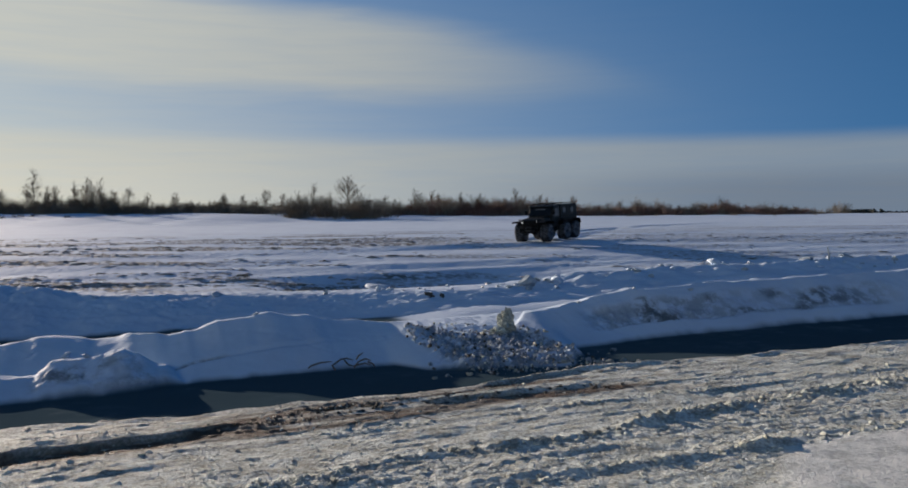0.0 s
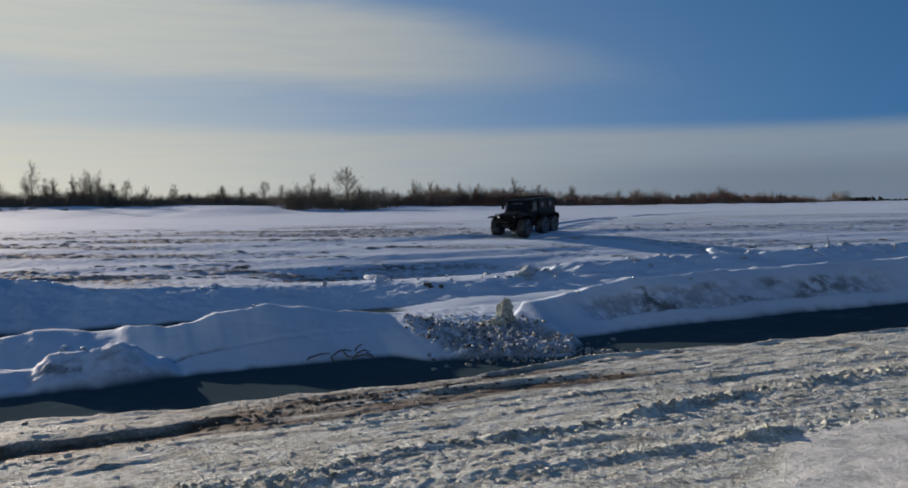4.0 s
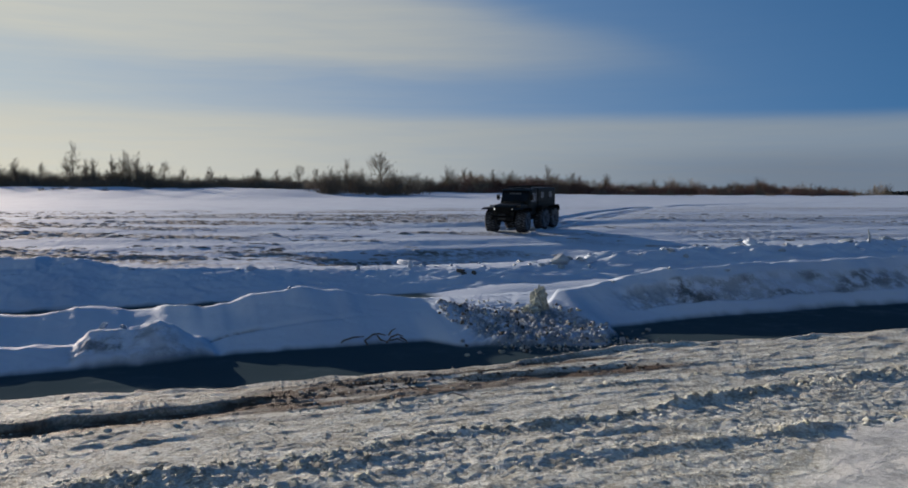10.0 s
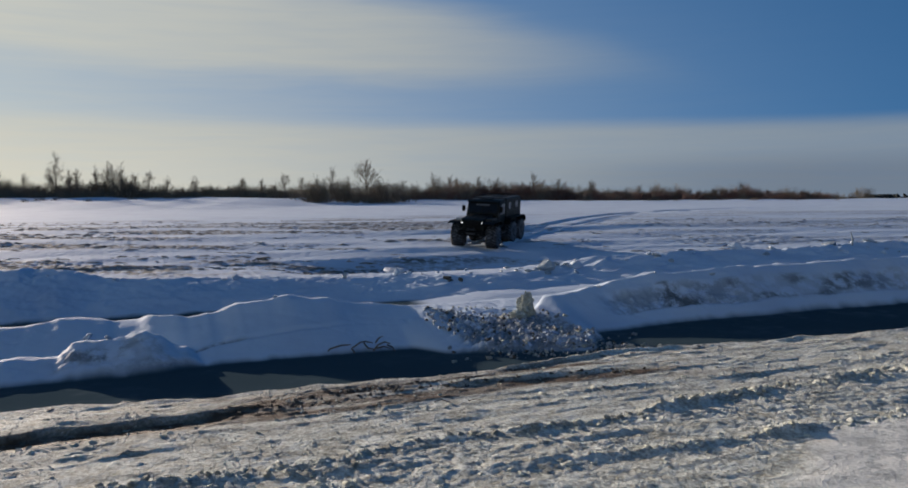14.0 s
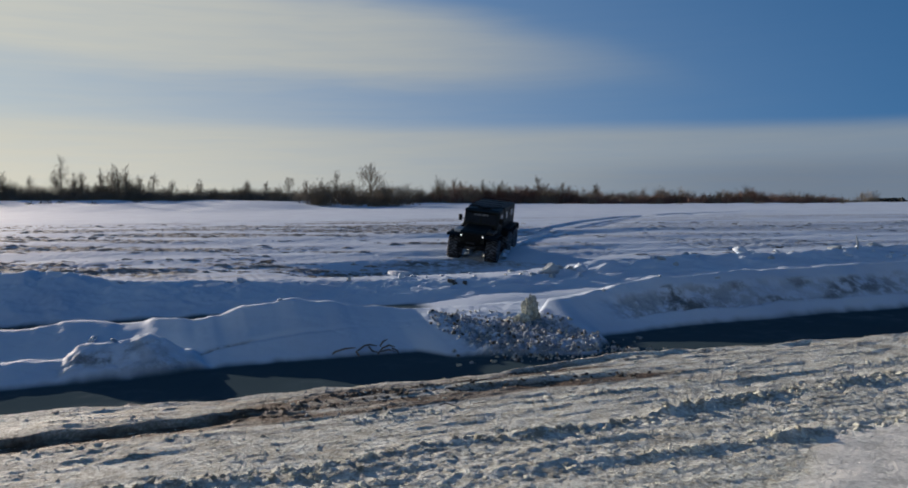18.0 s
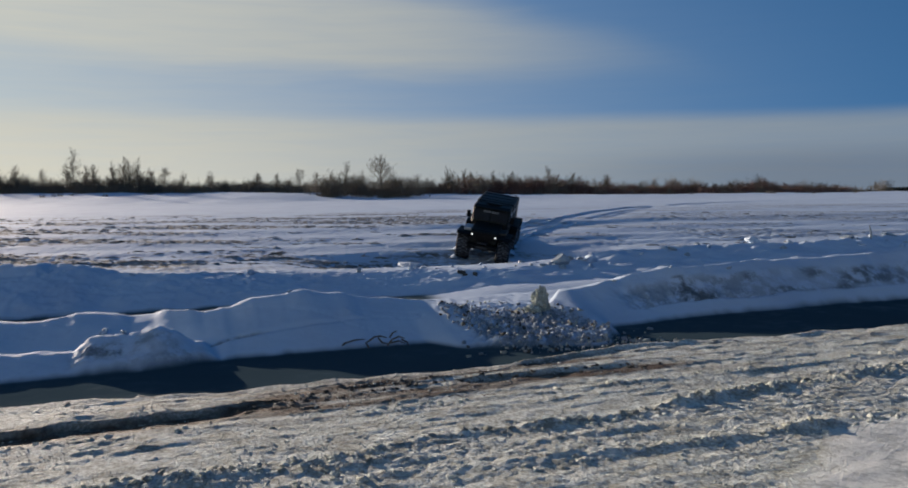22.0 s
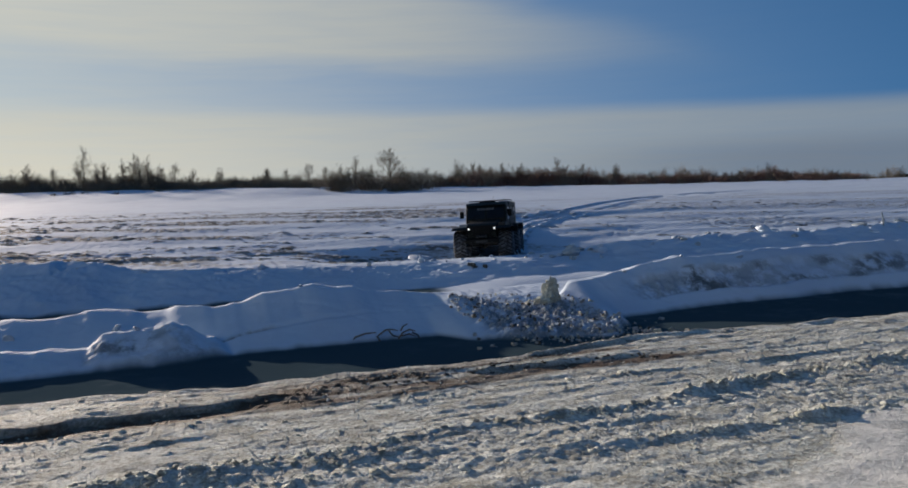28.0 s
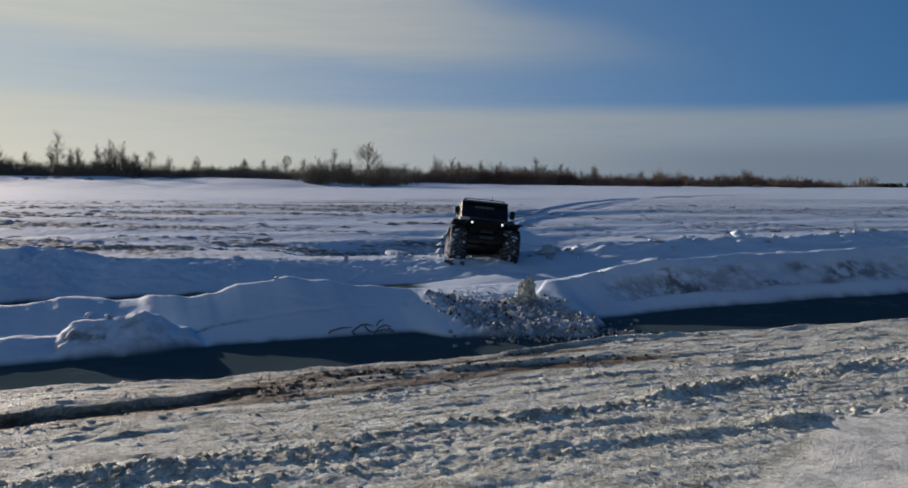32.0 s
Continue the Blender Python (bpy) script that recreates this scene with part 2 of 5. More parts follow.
LENS = material("lamp_lens", (0.7, 0.7, 0.68), 0.15, 0.4, 0.1, 5)

# ---- ground: one sheet, laid out along the road (s) and across it (d) ----
ROAD_TURN = radians(20.6)
CS, SN = math.cos(ROAD_TURN), math.sin(ROAD_TURN)


def to_sd(x, y):
    return CS * x + SN * y, -SN * x + CS * y


def to_xy(s, d):
    return CS * s - SN * d, SN * s + CS * d


GRID = np.random.RandomState(7).rand(256, 256)


def value_noise(x, y):
    xi, yi = np.floor(x).astype(int), np.floor(y).astype(int)
    fx, fy = x - xi, y - yi
    fx, fy = fx * fx * (3 - 2 * fx), fy * fy * (3 - 2 * fy)
    a, b = GRID[xi % 256, yi % 256], GRID[(xi + 1) % 256, yi % 256]
    c, d = GRID[xi % 256, (yi + 1) % 256], GRID[(xi + 1) % 256, (yi + 1) % 256]
    return (a + (b - a) * fx) * (1 - fy) + (c + (d - c) * fx) * fy


def fbm(x, y, octaves=4, gain=0.5):
    total, amp, norm = 0.0, 1.0, 0.0
    for i in range(octaves):
        total = total + amp * (value_noise(x * 2 ** i + 17.3 * i, y * 2 ** i + 9.1 * i) - 0.5)
        norm += amp
        amp *= gain
    return total / norm * 2


def smooth(x, lo, hi):
    t = np.clip((x - lo) / (hi - lo), 0, 1)
    return t * t * (3 - 2 * t)


def curve(x, *pairs):
    """A smooth line through a few (x, value) pairs."""
    xs, ys = np.array(pairs[0::2], float), np.array(pairs[1::2], float)
    i = np.clip(np.searchsorted(xs, x) - 1, 0, len(xs) - 2)
    t = np.clip((x - xs[i]) / (xs[i + 1] - xs[i]), 0, 1)
    return ys[i] + (ys[i + 1] - ys[i]) * t * t * (3 - 2 * t)


def lumps(x, y):
    """Rounded clods packed side by side: 1 at the middle of each, 0 in the joints."""
    xi, yi = np.floor(x).astype(int), np.floor(y).astype(int)
    best = np.full(np.shape(x), 9.0)
    for a in (-1, 0, 1):
        for b in (-1, 0, 1):
            cx, cy = xi + a, yi + b
            px, py = cx + 0.15 + 0.7 * GRID[cx % 256, cy % 256], cy + 0.15 + 0.7 * GRID[(cx + 91) % 256, (cy + 37) % 256]
            size = 0.75 + 0.5 * GRID[(cx + 13) % 256, (cy + 150) % 256]
            best = np.minimum(best, ((x - px) ** 2 + (y - py) ** 2) / size ** 2)
    return np.clip(1 - best / 0.42, 0, 1)


def hump(x, at, width):
    return np.exp(-((x - at) / width) ** 2)


# the line that the vehicle drives, far to near
TRACK = ((60.0, 112.0), (40.0, 101.0), (26.0, 90.0), (17.6, 78.0), (11.6, 65.0), (7.65, 55.6), (4.9, 51.8), (3.5, 48.3), (1.95, 43.9), (1.25, 40.0), (1.0, 36.0), (0.95, 33.0))


def track_distance(x, y):
    """Distance from the vehicle's line, and the way along it, for points near it."""
    best = np.full(np.shape(x), 1e9)
    for (ax, ay), (bx, by) in zip(TRACK, TRACK[1:]):
        ux, uy = bx - ax, by - ay
        t = np.clip(((x - ax) * ux + (y - ay) * uy) / (ux * ux + uy * uy), 0, 1)
        best = np.minimum(best, np.hypot(x - ax - t * ux, y - ay - t * uy))
    return best


NEAR = 1.47


def crest_one(s):
    """Height of the first snow bank along the road, in units of NEAR metres."""
    return curve(s, -30, 0.3, -6, 0.28, -1.45, 0.27, -0.91, 0.32, -0.11, 0.25, 0.1, 0.29, 0.35, 0.28, 0.57, 0.24, 0.79, 0.28, 1.13, 0.38, 1.45, 0.40, 1.75, 0.45, 2.12, 0.40, 2.65, 0.30, 3.5, 0.245,
                 4.4, 0.15, 5.0, 0.14, 5.3, 0.17, 5.7, 0.25, 6.17, 0.31, 6.88, 0.43, 7.47, 0.49, 8.72, 0.51, 12.4, 0.54, 40, 0.5)


def lump_crest(s):
    """Height of the small drift in front of the first bank."""
    return curve(s, -30, 0.06, -2.4, 0.08, -1.34, 0.045, -0.86, 0.03, -0.79, 0.09, -0.68, 0.165, -0.29, 0.17, 0.0, 0.23, 0.14, 0.185, 0.41, 0.05, 0.8, -0.2, 40, -0.3)


def strip_edge(s):
    """Where the road ends at the frozen strip."""
    return curve(s, -30, 7.4, -0.9, 7.44, 0.0, 7.32, 0.5, 7.18, 0.95, 7.30, 1.5, 7.30, 2.4, 7.24, 3.1, 7.22, 3.6, 7.32, 4.0, 7.42, 4.8, 7.58, 5.5, 7.50, 6.65, 7.40, 9, 7.30, 40, 7.2)


def bank_foot(s):
    """Where the first bank rises from the frozen strip."""
    return curve(s, -30, 8.7, -4, 8.8, -1.3, 8.92, -0.25, 8.98, 0.62, 9.16, 1.66, 9.20, 3.0, 9.20, 3.4, 8.62, 4.1, 8.42, 4.95, 8.2, 5.3, 8.6, 5.7, 9.22, 5.9, 9.24, 7.5, 9.50, 12, 9.56, 40, 9.6)


def far_ridge(s):
    """The large berm of clods that runs along the road."""
    return curve(s, -4, 4.95, 1.08, 5.02, 2.08, 5.22, 2.81, 5.16, 3.45, 5.22, 4.22, 5.35, 5.53, 5.44, 6.87, 5.54, 10, 5.65, 40, 5.7)


def near_ridge(s):
    """The lower berm beside the viewer's snow."""
    return curve(s, -4, 4.7, 1.0, 4.60, 2.24, 4.54, 3.26, 4.43, 4.0, 4.36, 6, 4.4, 40, 4.4)


def mud_lip(s):
    """The edge of the frozen slab with the muddy rut under it."""
    return curve(s, -6, 6.3, -0.92, 6.42, 0.2, 6.48, 0.7, 6.60, 1.87, 6.70, 2.9, 6.72, 4.0, 6.60, 5.3, 6.62, 40, 6.6)


def crest_two(s):
    """Height of the second snow bank, in metres."""
    return curve(s, -60, 0.3, -6, 0.28, -3.5, 0.32, -0.2, -0.10, 4.6, -0.36, 7.8, -0.46, 11.2, -0.46, 13.7, -0.45, 16.4, -0.30, 18, -0.06, 25.4, -0.06, 34.5, 0.0, 90, 0.0)


def bed(s, d):
    """The low plain beyond the snow banks, with the ditch that the vehicle crosses."""
    z = curve(d, 26, -0.52, 29.4, -0.50, 31, -0.52, 33.3, -0.56, 36.5, -0.5, 38.2, -0.36, 40.4, -0.12, 44, 0.04, 46.8, 0.10, 49.3, 0.40,
              60, 0.6, 100, 0.75, 135, 0.95, 2000, 0.95)
    dip = hump(d, 34.3, 2.2) * smooth(s, 4, 10) * (1 - smooth(s, 17, 24))
    return z - 0.52 * dip


def fields(s, d):
    """The noises that shape the snow near the road; s and d in units of NEAR metres."""
    edge = strip_edge(s) + 0.05 * fbm(s * 1.1, d * 0 + 1, 4) + 0.06 * fbm(s * 4.0 + 8, d * 0 + 6, 3)
    foot = bank_foot(s) + 0.05 * fbm(s * 0.8, d * 0, 3) + 0.05 * fbm(s * 5 + 5, d * 0 + 3, 4)
    return fbm(s * 1.3 + 5, d * 1.9), fbm(s * 9 + 3, d * 13, 4, 0.6), edge, foot


def smooth_bank(s, d):
    """Where the smooth snow that the viewer stands on begins."""
    rim = curve(s, -6, 3.0, 0, 3.1, 2.2, 3.25, 3.1, 3.42, 3.7, 3.58, 4.15, 4.02, 4.5, 4.2, 8, 4.25, 40, 4.25) + 0.05 * fbm(s * 2.3 + 8, d * 0 + 3, 3)
    return 1 - smooth(d, rim - 0.12, rim + 0.22)


def berm(s, d, line, width, tall, seed, clod):
    """A broken row of clods along a line."""
    gaps = np.clip(0.62 + 1.2 * fbm(s * 1.5 + seed, d * 0 + seed, 3), 0.03, 1.35)
    wander = 0.05 * fbm(s * 2.2 + seed, d * 0 + 7, 3)
    return tall * hump(d, line + wander, width) * gaps * (0.45 + 0.85 * clod)


def road_height(s, d):
    n_mid, n_fine, edge, foot = fields(s, d)
    near_c = 1 - smooth(s, 13, 30)
    streak = fbm(s * 0.7 + 4, d * 6.5, 4, 0.55)
    skew = d + 0.03 * fbm(s * 3, d * 3)
    large, small = lumps(s * 9 + 0.8 * n_mid, skew * 14), lumps(s * 19 + 5 + 0.9 * n_mid, skew * 27 + 9)
    big = far_ridge(s)
    churn = 1 - 0.78 * smooth(d, big + 0.02, big + 0.30)
    patchy = smooth(fbm(s * 0.9 + 21, d * 2.2 + 3, 3), -0.45, 0.35)
    smooth_snow = smooth_bank(s, d)
    rough = 1 - 0.9 * smooth_snow
    z = 0.007 * n_mid + 0.010 * streak + 0.006 * n_fine + churn * (0.0075 * large * (0.2 + patchy) + 0.008 * small * (0.5 + 0.5 * patchy))
    z = z + berm(s, d, big, 0.055, 0.036, 3.0, large) * (0.5 + 0.5 * smooth(s, 1.2, 3.2)) + berm(s, d, big - 0.03, 0.11, 0.014, 9.0, small)
    z = z + berm(s, d, near_ridge(s), 0.07, 0.026, 14.0, large) * (1 - smooth(s, 3.7, 4.1)) + berm(s, d, 4.85 + 0.05 * n_mid, 0.06, 0.014, 25.0, large) * (1 - smooth(s, 3.0, 3.6))
    z = z + berm(s, d, 6.03 - 0.02 * (s - 3), 0.03, 0.013, 31.0, small) * smooth(s, 1.8, 2.6) + berm(s, d, 5.66 + 0.16 * (s + 0.6), 0.035, 0.015, 36.0, large) * (1 - smooth(s, -0.1, 0.4))
    z = z + berm(s, d, 6.32 + 0.03 * s, 0.025, 0.009, 47.0, small) * smooth(s, 3.0, 4.0)
    z = z * rough * near_c
    flat = smooth(d, big + 0.05, big + 0.25) * (1 - smooth(d, edge - 0.25, edge - 0.1)) + 0.5 * (1 - smooth(s, 0.6, 1.6)) * smooth(d, 4.6, 4.9) * (1 - smooth(d, big, big + 0.2))
    z = z + near_c * rough * flat * (0.030 * np.clip(fbm(s * 2.6 + 70, skew * 14, 4, 0.65) - 0.20, 0, 0.3) + 0.005 * small * smooth(fbm(s * 1.1 + 9, d * 3 + 4, 3), -0.1, 0.3))
    # the slab with its undercut lip, and the rut in front of it
    lip = mud_lip(s) + 0.10 * fbm(s * 1.8 + 2, d * 0 + 9, 5, 0.6)
    strong = (1 - smooth(s, 0.2, 1.15)) + 0.6 * smooth(s, 2.4, 2.7) * (1 - smooth(s, 3.9, 4.6))
    ragged = np.clip(0.85 + 0.7 * fbm(s * 1.6 + 3, d * 0 + 2) + 0.35 * fbm(s * 6 + 3, d * 3, 3), 0.1, 1.3)
    z = z + strong * ragged * (0.030 * smooth(d, lip, lip + 0.06) * (1 - smooth(d, lip + 0.1, lip + 0.75)) - 0.024 * smooth(d, lip - 0.30, lip - 0.08) * (1 - smooth(d, lip, lip + 0.06)))
    crumb = smooth(s, 0.5, 1.0) * (1 - smooth(s, 2.2, 2.9)) * hump(d, lip + 0.08, 0.28)
    z = z + crumb * (0.026 * np.maximum(fbm(s * 1.8 + 40, d * 7, 4, 0.6), -0.1) + 0.01 * large)
    # crusts along the rim of the strip
    rim = hump(d, edge - 0.09, 0.05) * np.clip(fbm(s * 1.7 + 12, d * 0 + 4, 3) * 1.6 + 0.45, 0, 1.2)
    z = z + 0.022 * rim * (0.6 + 0.6 * small) - 0.02 * hump(d, edge - 0.24, 0.07) * np.clip(fbm(s * 1.7 + 12, d * 0 + 4, 3) * 1.6 + 0.3, 0, 1)
    # a rounded hump of smooth snow where the viewer's bank begins
    z = z + 0.045 * hump(s, 4.27, 0.26) * hump(d, 4.40, 0.07) + 0.02 * smooth_snow + 0.008 * smooth_snow * fbm(s * 1.4 + 3, d * 3.5 + 1, 3)
    return z + 0.55 * (1 - smooth(d, 1.6, 3.3))


def bank_height(s, d):
    """The first snow bank, with a broken place in it and a lump in front."""
    n_mid, n_fine, edge, foot = fields(s, d)
    foot = bank_foot(s) + 0.05 * fbm(s * 0.8, d * 0, 3) + 0.62 * (1 - smooth(s, 0.15, 0.75)) + 0.12 * (1 - smooth(s, -0.9, -0.6))
    wob = 0.10 * n_mid + 0.28 * fbm(s * 0.45 + 2, d * 0 + 4)
    soft = fbm(s * 1.1 + 6, d * 1.6, 3)
    left = 1 - smooth(s, -0.3, 0.6)
    c1 = crest_one(s) - 0.085 * left + 0.02 * fbm(s * 1.9, d * 0 + 3, 3) + 0.012 * fbm(s * 6.5, d * 0 + 8, 3) + 0.035 * smooth(s, 5.6, 7) * fbm(s * 2.6 + 3, d * 3.2, 4, 0.6)
    top = 10.35 + wob + 0.55 * left
    face = np.clip((d - foot) / (top - foot), 0, 1)
    one = -0.12 + (c1 + 0.12) * (0.86 * face + 0.14 * (1 - (1 - face) ** 2)) + 0.022 * soft * np.sin(np.pi * face) + 0.005 * fbm(s * 7, d * 9, 3) * face
    # creases where slabs of the bank have slipped
    crease = np.abs(d - (9.55 + 0.16 * (s - 0.6) + 0.06 * fbm(s * 1.6 + 60, d * 0, 3)))
    one = one - 0.030 * (1 - smooth(crease, 0.0, 0.05)) * smooth(s, 0.4, 0.8) * (1 - smooth(s, 1.6, 3.0)) * smooth(face, 0.05, 0.3)
    crack = np.abs(fbm(s * 0.55 + 60, d * 1.7 + 0.4 * s, 3))
    one = one - 0.014 * (1 - smooth(crack, 0.0, 0.03)) * np.sin(np.pi * face)
    # a narrow lit cap, then the long back
    cap = 0.02 + 0.15 * np.clip(0.45 + 1.2 * fbm(s * 1.6 + 17, d * 0 + 2, 4), 0, 1) * (1 - 0.8 * hump(s, 3.3, 0.6))
    back = -0.68 + (c1 + 0.68) * (1 - np.clip((d - top - cap) / (16.35 - top - cap), 0, 1)) ** 1.35
    one = np.where(d < top, one, back)
    # the broken place
    notch = smooth(s, 3.36, 3.75) * (1 - smooth(s - 0.75 * np.maximum(d - 10.1, 0) + 0.25 * np.minimum(d - 10.1, 0), 4.98, 5.22)) * smooth(d, 8.1, 8.5) * (1 - smooth(d, 11.6, 12.8))
    shelf = curve(s, 3.3, 0.24, 3.5, 0.20, 3.8, 0.10, 4.3, 0.0, 4.8, -0.03, 5.4, -0.03)
    shelf = 0.02 + (shelf - 0.02) * (1 - smooth(d, 10.15, 10.9)) + 0.012 * n_fine
    tumble = 0.045 * lumps(s * 8, d * 8) + 0.035 * lumps(s * 15 + 3, d * 15) + 0.022 * lumps(s * 27, d * 27 + 5)
    slope = np.clip((d - 8.3) / 1.75, 0, 1) ** 1.15
    rubble = -0.13 + (shelf + 0.13) * slope + (0.03 * n_fine + 0.03 * n_mid + tumble) * (1 - 0.8 * smooth(d, 9.95, 10.3)) * smooth(d, 8.15, 8.6)
    one = one + (rubble - one) * notch
    # the small drift in front
    low = -0.12 + (lump_crest(s) + 0.015 * fbm(s * 5, d * 0 + 6, 3) + 0.12) * np.clip(1 - np.maximum(np.abs(d - 9.52) - 0.06, 0) / np.where(d < 9.52, 0.55, 0.45), 0, 1) ** 0.85 + 0.014 * n_fine + 0.02 * lumps(s * 6, d * 8) * smooth(s, -1.0, -0.7) * (1 - smooth(s, 0.1, 0.4))
    one = np.where((d < 10.4) & (d > 8.6) & (s < 1), np.maximum(one, low), one)
    # a hollow under a shelf of old dirty snow
    f = face + 0.05 * fbm(s * 1.4 + 5, d * 0 + 3, 4) + 0.02 * n_fine
    span = smooth(s, 6.0, 6.7) * (1 - 0.65 * smooth(s, 8.2, 9.2)) * (1 - smooth(s, 11.0, 13.0))
    bite = smooth(f, 0.26, 0.34) * (1 - smooth(f, 0.66, 0.80))
    return one - (0.075 + 0.05 * n_fine + 0.03 * lumps(s * 8, d * 8)) * bite * span


def near_snow(x, y):
    """Height of the first snow bank and the channel behind it."""
    s, d = to_sd(x, y)
    n_mid = fbm(s * 1.3 + 5, d * 1.9)
    one = NEAR * bank_height(s / NEAR, d / NEAR)
    one = one + (-1.0 - one) * smooth(d, 23.2 + 0.3 * n_mid, 24.6 + 0.3 * n_mid)
    return one + smooth(s, 8.4, 11.5) * hump(d, 25.2, 2.4) * 0.22 * smooth(d, 21, 24.6)


def far_snow(x, y):
    """Height of the second snow bank, the plain and the far bank."""
    s, d = to_sd(x, y)
    n_big, n_mid = fbm(s * 0.25, d * 0.25), fbm(s * 1.3 + 5, d * 1.9)
    ridged = (1 - np.abs(fbm(s * 0.45 + 31, d * 1.3 + 7, 4))) ** 4
    off = track_distance(x, y)
    gentle = curve(d, 34, -0.56, 38.2, -0.38, 41, -0.18, 45, 0.06, 50, 0.34, 60, 0.6, 100, 0.75, 135, 0.95, 2000, 0.95)
    far = bed(s, d)
    far = far + (gentle - far) * smooth(off, 3, 9) * smooth(d, 36, 40)
    far = far + 0.025 * n_big * smooth(d, 30, 38) + 0.015 * n_mid * (1 - smooth(d, 90, 140))
    calm = 0.25 + 0.75 * smooth(off, 1.5, 3.5)
    crust = smooth(fbm(x * 0.12 + 3, y * 0.5, 4), -0.2, 0.25) * (1 - smooth(y, 75, 100))
    drift = fbm(s * 0.18 + 11, d * 0.9 + 3, 5)
    far = far + 0.04 * np.maximum(fbm(x * 0.03 + 8, y * 0.22 + 2, 4), 0) * smooth(y, 60, 80) * (1 - smooth(y, 150, 175))
    far = far + ((0.014 * np.maximum(drift, 0) + 0.011 * ridged) * (1 - 0.6 * smooth(d, 70, 110)) + 0.012 * fbm(s * 1.6, d * 2.6, 3) + (0.012 + 0.026 * crust) * lumps(s * 2.4, d * 3.0) * (1 - smooth(y, 80, 120))) * calm
    # far bank, higher to the left
    high = curve(x, -400, 3.0, -110, 2.5, -50, 1.9, -10, 1.0, 30, 0.45, 90, 0.05, 400, 0.0)
    far = far + high * smooth(y + 0.06 * x + 14 * fbm(x * 0.05 + 4, y * 0 + 1, 3), 118, 172) + (0.35 * fbm(x * 0.03, y * 0.05) + 0.30 * fbm(x * 0.11 + 3, y * 0.16)) * smooth(y, 120, 165) * (1 - smooth(y, 190, 250))
    # the land falls away behind the far bank
    far = far - 0.0105 * np.maximum(y - 195, 0)
    # wheel ruts of the vehicle
    rut = hump(off, 0.97, 0.30) - 0.35 * hump(off, 1.5, 0.28)
    far = far - 0.19 * rut * smooth(y, 56.0, 59.0)
    # second snow bank: a shaded face above a narrow frozen channel
    k = d < 33
    sk, dk, nb, nm, fk = s[k], d[k], n_big[k], n_mid[k], far[k]
    crest = crest_two(sk) + 0.05 * nb + 0.06 * nm + 0.05 * ridged[k]
    top = 29.2 - 1.9 * hump(sk, 12.3, 2.2) + 0.5 * nm + 0.7 * fbm(sk * 0.3 + 9, dk * 0 + 2)
    face = np.clip((dk - 25.8 - 0.3 * nm) / (top - 25.8), 0, 1)
    two = -1.0 + (crest + 1.0) * face ** 0.85 + 0.09 * np.maximum(fbm(sk * 1.1 + 3, dk * 2.2 + 8), 0) * smooth(face, 0, 0.3) + 0.05 * fbm(sk * 3.2, dk * 5.2) * face
    two = two - 0.07 * (1 - smooth(np.abs(fbm(sk * 0.5 + 14, dk * 1.5, 4)), 0, 0.05)) * face
    two = np.where(dk < top, two, fk + np.maximum(crest - fk, 0) * (1 - np.clip((dk - top) / 2.2, 0, 1)) ** 1.3)
    far[k] = two + smooth(sk, 8.4, 11.5) * hump(dk, 25.2, 2.4) * 0.22 * (1 - face) * (dk < top)
    return far


def road_and_strip(x, y):
    """The trodden road and the flooded, frozen strip along it."""
    s, d = (v / NEAR for v in to_sd(x, y))
    n_mid, n_fine, edge, foot = fields(s, d)
    strip = NEAR * (-0.13 + 0.004 * n_mid)
    road = NEAR * road_height(s, d)
    return road + (strip - road) * smooth(d, edge - 0.14, edge + 0.12)


def ground_height(x, y):
    shape = np.shape(x)
    x, y = np.ravel(x).astype(float), np.ravel(y).astype(float)
    s, d = to_sd(x, y)
    z = np.empty(len(x))
    for where, height_of in ((d < 8.2 * NEAR, road_and_strip), ((d >= 8.2 * NEAR) & (d < 25.3), near_snow), (d >= 25.3, far_snow)):
        if where.any():
            z[where] = height_of(x[where], y[where])
    k = (d >= 8.2 * NEAR) & (d < 9.7 * NEAR)
    if k.any():
        n_mid, n_fine, edge, foot = fields(s[k] / NEAR, d[k] / NEAR)
        strip = NEAR * (-0.13 + 0.004 * n_mid)
        z[k] = strip + (z[k] - strip) * smooth(d[k] / NEAR, foot - 0.08, foot + 0.10)
    return z.reshape(shape)


def ground_masks(x, y):
    """Road, mud, ice, grit, sooty snow with painted crease shade, and sunlit near snow; there is none of them far off.
    """
    s, d = to_sd(x, y)
    out = np.zeros((6,) + np.shape(x))
    k = (d < 83) & (d > -10)
    out[:, k] = masks_at(x[k], y[k])
    out[5, d <= -10] = 1.0
    return out


